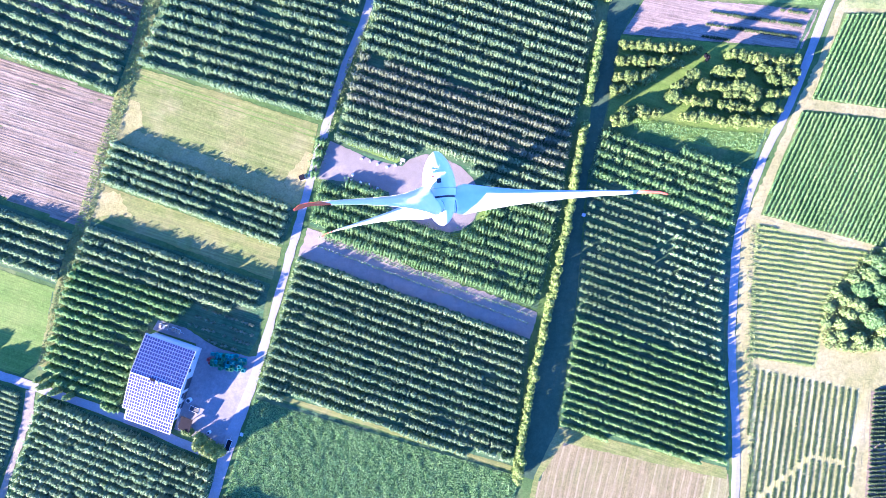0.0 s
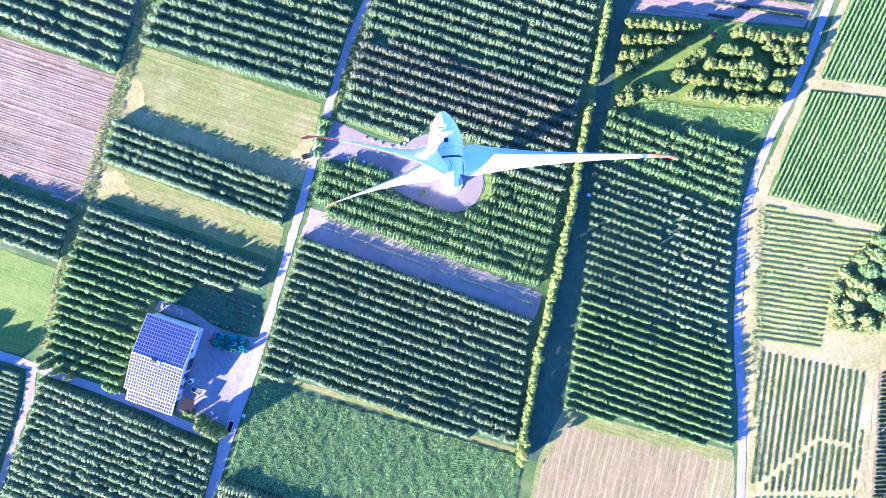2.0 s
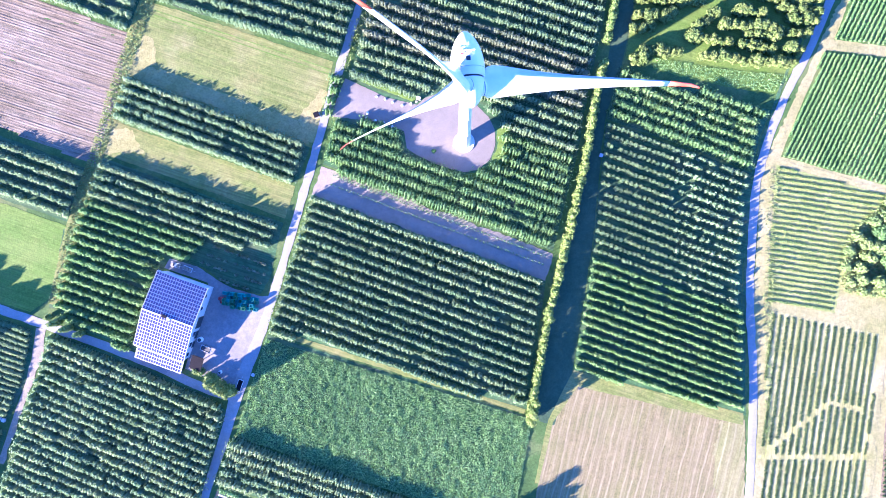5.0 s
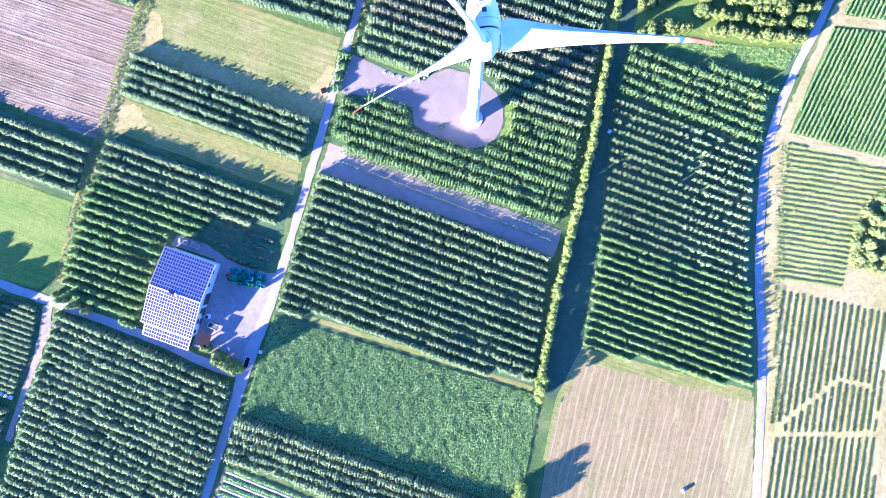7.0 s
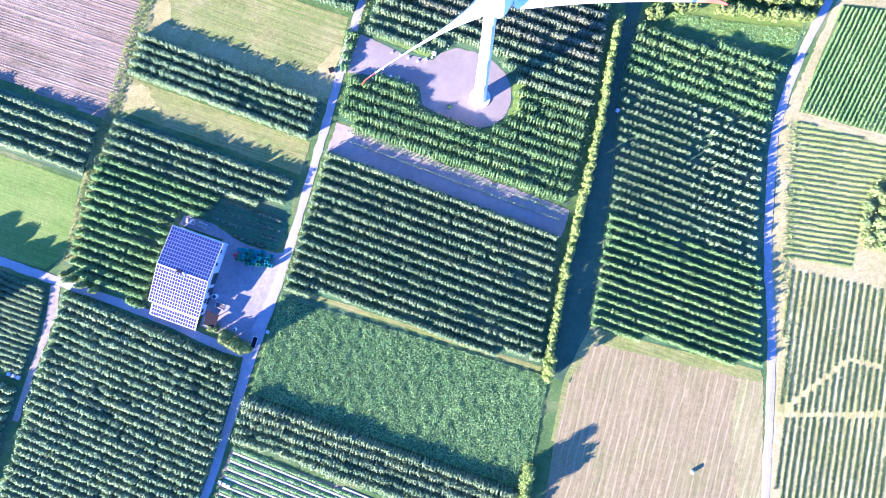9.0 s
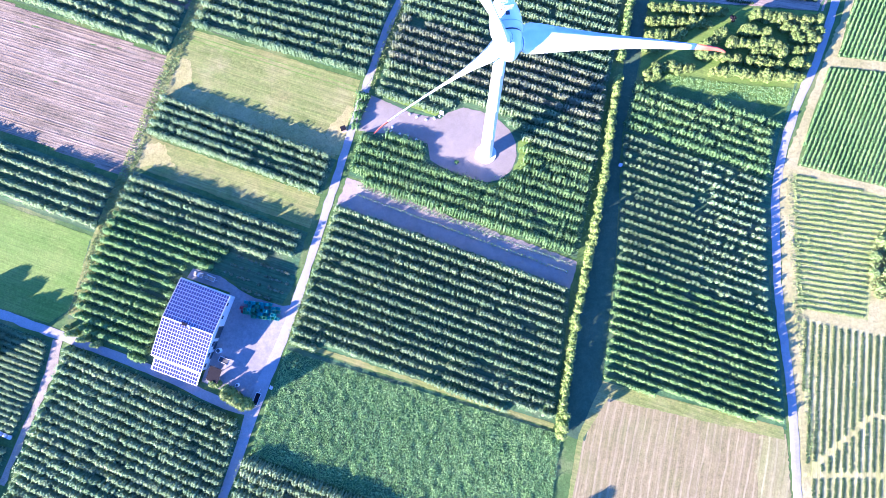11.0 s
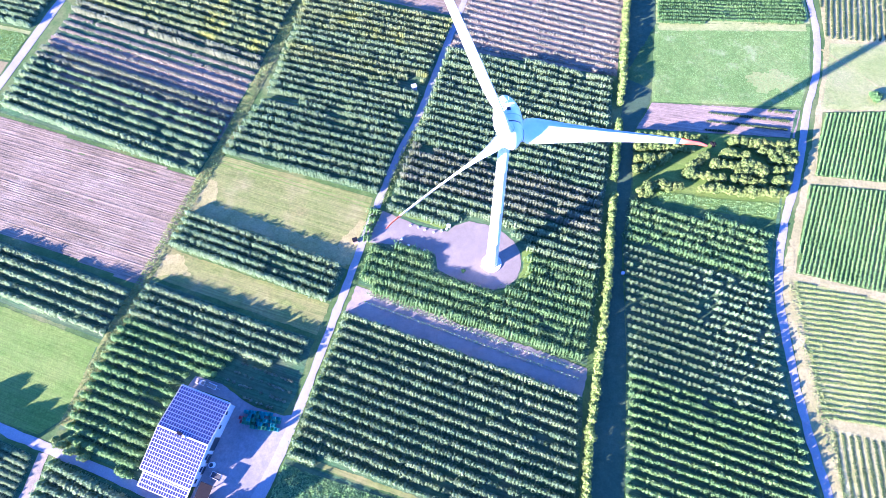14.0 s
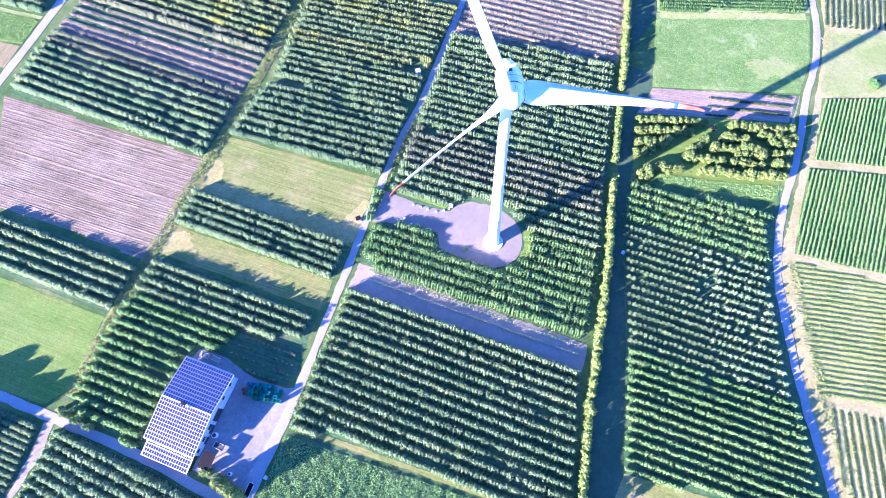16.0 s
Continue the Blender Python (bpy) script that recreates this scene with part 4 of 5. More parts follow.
scatter("verge_growth", [(104, -13), (103.8, -38), (105, -60), (105, -84), (107, -84), (107, -41), (108, 6), (105.5, 8)], 5, M_WEED, 0.4, 0.26, "dry weeds and tall grass along the lane", "tall grass")
patch("ditch_bank", band(DITCH, 5.0), M_MEADOW, -0.004, "grassy bank of the field ditch", "bank", 0.4)
scatter("ditch_growth", band(DITCH, 4.6), 6, M_WEED, 0.7, 0.3, "weeds and tall grass along the ditch", "tall grass")
scatter("roadside_growth", band([(-22.5, 80), (-30, 64), (-38, 39.5)], 2.2), 9, M_WEED, 1.2, 0.32, "green bushes at the row ends by the road", "tall grass")
scatter("row_end_growth", band([(-48, -2), (-55, -23), (-63, -47)], 2.4), 8, M_WEED, 1.2, 0.32, "green bushes at the row ends by the road", "tall grass")

# ---- ploughed field: real furrows ----
q = np.array(A2, float)
fd = np.array([math.cos(radians(-18)), math.sin(radians(-18))])
fnm = np.array([-fd[1], fd[0]])
verts, faces, off = [], [], 0
for p0, p1 in cut_rows(A2, -18, 0.9, 0.0, 0.0):
    L = float(np.hypot(*(p1 - p0)))
    n = max(2, int(L / 2.5))
    f = np.linspace(0, 1, n + 1)
    c = p0 + (p1 - p0) * f[:, None]
    hs = 0.05 + 0.03 * rng.normal(size=n + 1) + 0.03 * rng.normal()
    lay = []
    for s, hh in ((-0.45, np.zeros(n + 1)), (-0.08 , hs), (0.1, hs * 0.9), (0.45, np.zeros(n + 1))):
        w = c + fnm * (s + rng.normal(size=(n + 1, 1)) * 0.05 * (abs(s) < 0.2))
        lay.append(gn(np.column_stack([w, hh - 0.02])))
    v = np.stack(lay, axis=1).reshape(-1, 3)
    i = np.arange(n)[:, None] * 4 + np.arange(3)[None]
    faces.append(np.stack([i, i + 1, i + 5, i + 4], axis=2).reshape(-1, 4) + off)
    verts.append(v)
    off += len(v)
tagged(new("ploughed_field", raw_mesh("ploughed_field", np.concatenate(verts), np.concatenate(faces), M_SOIL)), "pinkish ploughed soil in long furrows", "ploughed field", kind="structure")

# ---- hedge, trees ----


def hedge(line, wide, tall, label, material=M_HEDGE, group="hedge along the lane"):
    """A long clipped-free hedge of overlapping bushes."""
    P = [Vector(p) for p in line]
    lumps = []
    levels = max(2, round(tall / 2.2))
    for a, b in zip(P, P[1:]):
        n = max(1, int((b - a).length / 1.5))
        for i in range(n):
            c = a + (b - a) * ((i + rng.uniform(0.1, 0.9)) / n)
            r = wide * 0.58 * rng.uniform(0.75, 1.1)
            z = g(c.x, c.y).z
            for k in range(levels):
                f = k / (levels - 1)
                lumps.append((c.x + rng.normal() * 0.25, c.y + rng.normal() * 0.25, z + tall * (0.3 + 0.42 * f if levels == 2 else 0.15 + 0.68 * f) * rng.uniform(0.85, 1.15), r * (1.0 - 0.2 * f)))
    v, f = crown_arrays(lumps, 46, 0.34)
    return tagged(new("hedge", raw_mesh("hedge", v, f, material)), label, "hedge", group)


hedge([(71, 160), (67, 143), (59.5, 98), (56.6, 84)], 2.9, 4.2, "long bushy yellow-green hedge beside the grass lane")
hedge([(55, 76), (51.6, 57), (50, 49)], 2.9, 4.2, "short bushy yellow-green hedge between two gaps")
hedge([(49, 43), (47, 34), (43, 8), (37, -19), (31.5, -42), (25.5, -76)], 2.9, 4.2, "long bushy yellow-green hedge beside the orchard")
hedge([(16.4, -123), (11, -150)], 2.9, 4.4, "bushy yellow-green hedge beside the mown field")
hedge([(27.2, -70.5), (25.4, -77.5)], 3.6, 7.0, "tall bushy end of the long hedge")
hedge([(20.4, -107.5), (16.6, -122)], 3.8, 6.8, "tall dense stretch of the hedge beside the mown field")

FRUIT = "rounded fruit tree with yellow-green foliage"
FRUIT_GROUP = "fruit trees of the old orchard"
t1 = tree(at(62.0, 68.9), 3.0, 3.6, M_CROWN, FRUIT, 9, 0.27, 150, FRUIT_GROUP)
t2 = tree(at(64.6, 68.6), 2.8, 3.4, M_CROWN, FRUIT, 8, 0.27, 150, FRUIT_GROUP)
t3 = tree(at(67.2, 68.4), 3.2, 3.8, M_CROWN, FRUIT, 10, 0.27, 150, FRUIT_GROUP)


def fruit_row(x0, y0, x1, y1):
    """Fruit trees whose crowns close up into a bushy row."""
    n = max(1, round(math.hypot(x1 - x0, y1 - y0) / 2.5))
    for i in range(n + 1):
        f = i / n
        k = rng.uniform(0.95, 1.22)
        copy_thing((t1, t2, t3)[rng.integers(3)], at(x0 + (x1 - x0) * f + rng.normal() * 0.25, y0 + (y1 - y0) * f + rng.normal() * 0.3, 0, rng.uniform(0, 360)) @ Matrix.Diagonal((k, k, k * 1.12, 1)))


for ends in ((69.8, 68.2, 87.0, 66.4), (60.5, 63.7, 80.0, 62.5), (60.2, 58.2, 71.2, 58.0), (58.6, 53.4, 64.4, 54.0),
             (98.0, 64.6, 119.0, 62.6), (107.5, 60.2, 118.6, 58.8), (110.0, 56.9, 118.0, 56.2), (110.5, 52.2, 115.8, 51.8), (110.2, 47.2, 113.6, 46.2),
             (93.8, 59.6, 100.4, 58.9), (88.8, 55.2, 106.2, 53.2), (96.4, 52.0, 105.4, 51.4), (94.6, 48.3, 104.4, 46.8),
             (86.0, 59.0, 78.0, 52.2), (78.2, 50.9, 89.6, 49.0), (62.5, 46.2, 74.2, 45.9), (58.5, 43.6, 62.0, 43.6), (82.4, 44.4, 111.4, 41.9)):
    fruit_row(*ends)

THICKET = "broad bushy tree of the thicket with dense foliage"
for x, y, h, w in ((147.5, -6, 6.5, 7), (141.5, -14, 5.5, 6), (150.5, -17, 7, 8), (145, -23.5, 6, 7), (137.5, -22, 4.5, 5), (135.5, -29.5, 3.8, 4.2), (153, -8, 6, 7), (141, -30, 4, 4.5), (157, -20, 7, 8), (146, -13, 6.5, 7), (149, -27, 5, 6), (140, -19, 5.2, 6), (154, -13, 7, 7), (144, -9, 5.2, 6), (151, -2, 5, 6), (134.5, -15, 2.4, 3.8), (131.8, -20, 2.5, 3.6), (131, -25.5, 2.3, 3.4), (132.5, -30.5, 2.1, 3.4), (136.5, -33.5, 2.0, 3.2), (139.8, -10.5, 3.0, 4.4), (145, -4, 3.2, 4.4), (136.6, -17.5, 3.6, 4.6), (135, -25.5, 3.4, 4.6), (143.5, -33, 2.6, 4.2), (148, -32, 3.6, 5)):
    tree(at(x, y), h, w, M_WEED if h < 5.3 else M_APPLE_DARK, THICKET, 12, 0.34, 110, "trees of the thicket")
scatter("thicket_growth", [(146, 0), (138.5, -8), (133, -12.6), (130, -20), (129, -29.4), (131, -34.2), (140, -35.6), (165, -34), (165, 0)], 13, M_WEED, 1.5, 0.34, "rank green undergrowth of the thicket", "undergrowth")
tree(at(158.5, 86), 1.8, 5.0, M_VINE, "low spreading bush in the dry meadow", 8, 0.3, 90)
tree(at(90, 64.5), 2.2, 2.6, M_SHADE_DARK, "small bare reddish bush among fruit trees", 6, 0.25, 60)
hedge([(-88.2, -61.6), (-83.6, -64.0)], 2.6, 2.6, "dense green hedge at the edge of the yard", M_CROWN, "")
hedge([(-83.4, -64.1), (-74.9, -68.9)], 3.4, 7.8, "tall dense green hedge at the road junction", M_CROWN, "")
for x, y, h in ((-177.5, -45, 9.0), (-170, -48, 8.0), (-164.5, -50.5, 8.6), (-185, -42, 9.5)):
    tree(at(x, y), h, 8.5, M_CROWN, "tall roadside tree beside the side road", 17, 0.36, 100, "roadside trees")
for x, y, h, w in ((-135.5, -45.6, 6.2, 3.6), (-131.5, -47.6, 6.6, 3.4), (-127.5, -49.4, 5.6, 3.0), (-138.5, -44, 3.2, 3.0)):
    tree(at(x, y), h, w, M_WEED, "slender green roadside tree at the orchard corner", 9, 0.3, 110, "trees at the orchard corner", True)

# ---- wind turbine ----
HUB = UP @ Vector((1.41, 9.38, 88.15))
YAW, RISE, SPAN, PHASE = 0.104, 0.035, 44.45, radians(107)
AX = Vector((math.sin(YAW) * math.cos(RISE), -math.cos(YAW) * math.cos(RISE), math.sin(RISE)))
RIGHT = Vector((math.cos(YAW), math.sin(YAW), 0))
OVER = AX.cross(RIGHT) if AX.cross(RIGHT).z > 0 else RIGHT.cross(AX)
FOOT = g(2.75, 16.0)
turbine = empty("wind_turbine", Matrix.Translation(FOOT))


def local(p):
    return Vector(p) - FOOT


def spun(profile, n=40):
    """A body turned round the rotor axis, from (distance along it, radius)."""
    bm = bmesh.new()
    rings = []
    for s, r in profile:
        rings.append([bm.verts.new(local(HUB + AX * s + RIGHT * (r * math.cos(2 * math.pi * k / n)) + OVER * (r * math.sin(2 * math.pi * k / n)))) for k in range(n)])
    for a, b in zip(rings, rings[1:]):
        for k in range(n):
            bm.faces.new((a[k], a[(k + 1) % n], b[(k + 1) % n], b[k]))
    bm.faces.new(rings[0])
    bm.faces.new(rings[-1])
    return bm


nacelle = part("nacelle", spun([(-1.75, 2.72), (-2.1, 2.86), (-3.2, 2.98), (-4.6, 2.92), (-6.0, 2.68), (-7.2, 2.3), (-8.3, 1.75), (-9.2, 1.1), (-9.7, 0.55), (-9.85, 0.1)]), M_WHITE, turbine, "white egg-shaped nacelle shell", True)
part("seam_ring", spun([(-1.35, 2.55), (-1.8, 2.55)]), M_DARK, turbine, "dark gap between rotor and nacelle")
part("spinner", spun([(3.3, 0.12), (3.1, 0.7), (2.6, 1.25), (1.9, 1.75), (1.0, 2.15), (0.0, 2.45), (-0.8, 2.62), (-1.4, 2.68)]), M_WHITE, turbine, "white rounded rotor hub", True)
for s, r in ((-3.05, 2.995),):
    part("panel_joint", spun([(s - 0.05, r + 0.012), (s + 0.05, r + 0.012)]), M_STEEL, nacelle, "thin grey joint")
ROLLM = Matrix((RIGHT, -AX, OVER)).transposed().to_4x4()


def on_nacelle(s, side, up):
    return Matrix.Translation(local(HUB + AX * s + RIGHT * side + OVER * up)) @ ROLLM


for nm, s, side, up, size, mt, lb in (("hatch", -4.3, 0.15, 2.93, (0.75, 0.75, 0.16), M_DARK, "dark roof hatch"), ("rail", -5.6, 0.0, 2.86, (2.9, 0.22, 0.25), M_WHITE, "white roof rail"),
                                      ("rail", -6.3, -0.9, 2.55, (1.6, 0.14, 0.2), M_WHITE, "white roof rail"), ("wind_mast", -6.9, 0.5, 2.85, (0.1, 0.1, 1.1), M_STEEL, "thin wind vane mast"),
                                      ("beacon", -5.1, -0.9, 2.85, (0.3, 0.3, 0.35), M_RED, "small warning beacon")):
    bm = boxed(0, 0, 0, *size, bevel=0.03)
    bmesh.ops.transform(bm, matrix=on_nacelle(s, side, up), verts=bm.verts[:])
    part(nm, bm, mt, nacelle, lb)

# tower: stacked tapering sections with flanges
top_of_tower = HUB - AX * 4.2 - Vector((0, 0, 1.6))
axis_x, axis_y = top_of_tower.x - FOOT.x, top_of_tower.y - FOOT.y
height = top_of_tower.z - FOOT.z
bm = bmesh.new()
n, rings = 48, []
for f, r in ((-0.008, 2.2), (0.0, 2.2), (0.03, 2.12), (0.25, 1.85), (0.2505, 1.89), (0.2545, 1.89), (0.255, 1.84), (0.52, 1.6), (0.5205, 1.63), (0.5245, 1.63), (0.525, 1.59), (0.78, 1.36), (0.7805, 1.39), (0.7845, 1.39), (0.785, 1.35), (1.0, 1.15)):
    rings.append([bm.verts.new((axis_x * f + r * math.cos(2 * math.pi * k / n), axis_y * f + r * math.sin(2 * math.pi * k / n), height * f)) for k in range(n)])
for a, b in zip(rings, rings[1:]):
    for k in range(n):
        bm.faces.new((a[k], a[(k + 1) % n], b[(k + 1) % n], b[k]))
tower = part("tower", bm, M_TOWER, turbine, "tall white tapering steel tower", True)
bm = bmesh.new()
r = bmesh.ops.create_cone(bm, cap_ends=True, segments=56, radius1=3.7, radius2=3.5, depth=0.9)
bmesh.ops.translate(bm, vec=(0, 0, -0.1), verts=r["verts"])
part("foundation", bm, M_CONC, turbine, "round pale concrete foundation")
ad = Vector((-0.93, -0.37, 0))
bm = boxed(0, 0, 0, 0.14, 1.0, 2.1, bevel=0.03)
bmesh.ops.transform(bm, matrix=Matrix.Translation(ad * 2.16 + Vector((0, 0, 2.1))) @ Matrix.Rotation(math.atan2(ad.y, ad.x), 4, "Z"), verts=bm.verts[:])
part("door", bm, M_STEEL, tower, "grey steel entrance door")
bm = bmesh.new()
for i in range(5):
    box(bm, 2.9 + 0.28 * i, 0, 0.95 - 0.18 * i, 0.26, 1.0, 0.05)
for s in (-0.5, 0.5):
    tube(bm, (2.3, s, 1.9), (4.1, s, 0.95), 0.03, 0.03, 6)
    for i in range(3):
        tube(bm, (2.5 + 0.7 * i, s, 0.2), (2.5 + 0.7 * i, s, 1.85 - 0.36 * i), 0.03, 0.03, 6)
bmesh.ops.transform(bm, matrix=Matrix.Rotation(math.atan2(ad.y, ad.x), 4, "Z"), verts=bm.verts[:])
part("entrance_steps", bm, M_STEEL, turbine, "small galvanised entrance steps with rails")


def blade(angle):
    """A rotor blade: broad twisted root running into a slender tip bent out of line, with a red end."""
    d = (RIGHT * math.cos(angle) + OVER * math.sin(angle)).normalized()
    side = AX.cross(d).normalized()
    stations = [(1.9, 2.5, 80, 0.9), (2.4, 3.6, 80, 0.55), (3.1, 5.1, 78, 0.34), (4.2, 5.5, 73, 0.28), (6, 5.2, 66, 0.25), (9, 4.5, 57, 0.22), (13, 3.75, 48, 0.2), (18, 3.05, 40, 0.18), (24, 2.45, 33, 0.17), (30, 1.95, 28, 0.16), (36, 1.5, 24, 0.15),
                (38, 1.36, 23, 0.15), (40.5, 1.15, 22, 0.14), (42.5, 0.95, 21, 0.14), (43.7, 0.7, 20, 0.14), (44.3, 0.4, 20, 0.14), (44.45, 0.12, 20, 0.14)]
    airfoil = [(-0.32, 0.0), (-0.26, 0.32), (-0.12, 0.5), (0.08, 0.46), (0.34, 0.24), (0.68, 0.02), (0.34, -0.1), (0.08, -0.38), (-0.12, -0.45), (-0.26, -0.28)]
    out = []
    for lo, hi in ((0, 11), (11, 16)):
        bm = bmesh.new()
        rings = []
        for rad, chord, twist, thick in stations[lo:hi + 1]:
            tw = radians(twist)
            c = side * math.cos(tw) - AX * math.sin(tw)
            t = side * math.sin(tw) + AX * math.cos(tw)
            bend = AX * (1.3 * (rad / SPAN) ** 3 + (0.45 * max(0, rad - 42.2) / 2.2))
            rings.append([bm.verts.new(local(HUB + d * rad + bend + c * (a * chord) + t * (b * chord * thick))) for a, b in airfoil])
        for a, b in zip(rings, rings[1:]):
            for k in range(len(airfoil)):
                bm.faces.new((a[k], a[(k + 1) % len(airfoil)], b[(k + 1) % len(airfoil)], b[k]))
        bm.faces.new(rings[0])
        bm.faces.new(rings[-1])
        out.append(bm)
    b = part("blade", out[0], M_WHITE, turbine, "long white twisted rotor blade", True)
    part("blade_tip", out[1], M_RED, b, "red painted blade tip", True)
    bm = bmesh.new()
    tube(bm, local(HUB + d * 1.2), local(HUB + d * 2.75), 1.35, 1.3, 24)
    part("blade_root", bm, M_WHITE, b, "white blade root collar", True)
    bm = bmesh.new()
    tube(bm, local(HUB + d * 2.36), local(HUB + d * 2.44), 1.36, 1.36, 24)
    part("root_ring", bm, M_DARK, b, "dark joint ring")


for k in range(3):
    blade(PHASE + k * 2 * math.pi / 3)
tagged(turbine, "tall white wind turbine with three red-tipped blades on a gravel pad", "wind turbine")

# ---- pad: boulders, cabinet ----


def boulder(x, y, s):
    bm = bmesh.new()
    bmesh.ops.create_icosphere(bm, subdivisions=2, radius=0.5)
    for v in bm.verts:
        v.co *= 0.85 + 0.3 * noise.noise(v.co * 2.3 + Vector((x, y, 0)))
        v.co.z *= 0.7
    ob = bm_obj("boulder", bm, M_STONE)
    ob.matrix_world = at(x, y, 0.2 * s, x * 40) @ Matrix.Diagonal((1.3 * s, s, s, 1))
    tagged(ob, "pale rounded boulder at the edge of the gravel pad", "boulder", "boulders round the pad")


for x, y, s in ((-29.9, 25.8, 1.0), (-30.3, 24.2, 0.9), (-27.3, 23.3, 1.0), (-24.4, 22.5, 0.9), (-21.5, 21.2, 1.0), (-26.8, 31.3, 0.8), (-23.9, 30.4, 0.8), (-21.4, 29.4, 0.9), (-18.1, 28.4, 0.9), (-15.2, 28.9, 1.0), (-13.4, 29.6, 0.8)):
    boulder(x, y, s)


def cabinet(x, y, turn, w, d, h, label):
    top = empty("utility_cabinet", at(x, y, -0.05, turn))
    part("body", boxed(0, 0, h / 2 + 0.1, w, d, h, bevel=0.03), M_WALL if w > 1.8 or w < 1.0 else M_WOOD, top)
    part("base", boxed(0, 0, 0.05, w + 0.2, d + 0.2, 0.3), M_CONC, top, "grey concrete base")
    part("roof", boxed(0, 0, h + 0.16, w + 0.25, d + 0.25, 0.12, bevel=0.03), M_SHADE_DARK if w == 1.6 else M_ROOF, top, "flat metal roof")
    part("door", boxed(w / 2 + 0.02, 0, h / 2 + 0.05, 0.05, d * 0.6, h * 0.8), M_STEEL, top, "grey metal door")
    tagged(top, label, "cabinet")


cabinet(-46.8, 24.9, 20, 1.6, 1.5, 1.9, "small dark utility cabinet at the roadside meadow")
cabinet(-26.9, 94.3, 15, 1.9, 1.7, 2.0, "small white utility hut between orchard rows")
cabinet(-12.6, 30.6, -15, 1.2, 0.8, 1.3, "low grey-white switch box at the pad's edge")
cabinet(48.8, 11.7, -20, 0.8, 0.8, 0.9, "small pale well cover beside the hedge")

tree(at(-7.5, 12.9), 0.7, 1.9, M_VINE, "low dark weed clump on the gravel pad", 6, 0.2, 160)

# ---- planted strip: staked saplings ----
sapling = empty("sapling", at(-41, 4.6))
bm = bmesh.new()
tube(bm, (0, 0, -0.1), (0, 0, 1.5), 0.05, 0.045, 6)
part("stake", bm, M_POST, sapling, "pale planting stake")
bm = bmesh.new()
tube(bm, (0.06, 0, -0.05), (0.06, 0, 0.55), 0.19, 0.17, 8)
part("tree_guard", bm, M_STONE, sapling, "white plastic tree guard")
c = np.column_stack([rng.normal(size=(16, 2)) * 0.13, rng.uniform(0.5, 1.6, 16)])
v, f = leaves(c, 0.2, 0.1)
lf = new("foliage", raw_mesh("foliage", v, f, M_VINE))
lf.parent = sapling
tagged(sapling, "thin staked sapling in bare soil", "sapling", "saplings of the planted strip")
for off, a, b in ((0.0, -41, 31), (-3.0, -43, 30)):
    for i in range(int((b - a) / 1.25)):
        x = a + 1.25 * (i + 1)
        copy_thing(sapling, at(x + rng.normal() * 0.06, 4.3 + off - (x + 41) * 0.372 + rng.normal() * 0.06, 0, rng.uniform(0, 360)))

for off in (-0.45, -3.45):
    scatter("strip_weeds", band([(-40, 4.3 + off - 0.372), (-5, 4.3 + off - 13.39), (30, 4.3 + off - 26.41)], 0.6), 9, M_VINE, 0.3, 0.16, "low weeds along the planted line", "weeds")

# ---- barn with solar roof ----
BM = at(-98.5, -27.5, 0.0, -19.3)
barn = empty("barn", BM)
W, DEP, EAVE, RIDGE = 17.5, 26.3, 5.5, 7.5


def wall_poly(name, pts, thick, axis, label):
    """An upright wall from its outline, given thickness along x or y."""
    bm = bmesh.new()
    f = bm.faces.new([bm.verts.new(p) for p in pts])
    r = bmesh.ops.extrude_face_region(bm, geom=[f])
    bmesh.ops.translate(bm, vec=(thick, 0, 0) if axis == "x" else (0, thick, 0), verts=[v for v in r["geom"] if isinstance(v, bmesh.types.BMVert)])
    return part(name, bm, M_WALL, barn, label)


gable = [(17.1, -0.4, -1.0), (17.1, -0.4, 5.3), (17.1, -13.1, 7.25), (17.1, -25.9, 5.3), (17.1, -25.9, -1.0)]
east = wall_poly("wall", gable, -0.3, "x", "white rendered gable wall with windows and gates")
wall_poly("wall", [(0.3, y, z) for _, y, z in gable], 0.3, "x", "white rendered gable wall")
wall_poly("wall", [(0.6, -0.4, -1), (0.6, -0.4, 5.25), (16.8, -0.4, 5.25), (16.8, -0.4, -1)], -0.3, "y", "white rendered side wall")
wall_poly("wall", [(0.6, -25.9, -1), (0.6, -25.9, 5.25), (16.8, -25.9, 5.25), (16.8, -25.9, -1)], 0.3, "y", "white rendered side wall")
for y, z, w, h, kind in ((-3.0, 3.9, 1.2, 1.2, "window"), (-7.5, 3.9, 1.2, 1.2, "window"), (-12.8, 1.9, 4.0, 3.8, "gate"), (-16.8, 3.3, 1.8, 1.6, "window"), (-17.4, 1.0, 2.6, 2.6, "gate"), (-20.6, 3.4, 1.6, 1.4, "window"), (-21.0, 0.8, 2.2, 2.4, "gate"), (-24.2, 3.2, 1.3, 1.3, "window")):
    p = part(kind, boxed(17.12, y, z, 0.12, w + 0.24, h + 0.24, bevel=0.02), M_ROOF if kind == "window" else M_WOOD, east, "pale window frame" if kind == "window" else "dark weathered gate frame")
    part("pane" if kind == "window" else "leaf", boxed(17.17, y, z, 0.06, w, h), M_GLASS if kind == "window" else M_DARK, barn, "dark glass pane" if kind == "window" else "dark gate leaf")


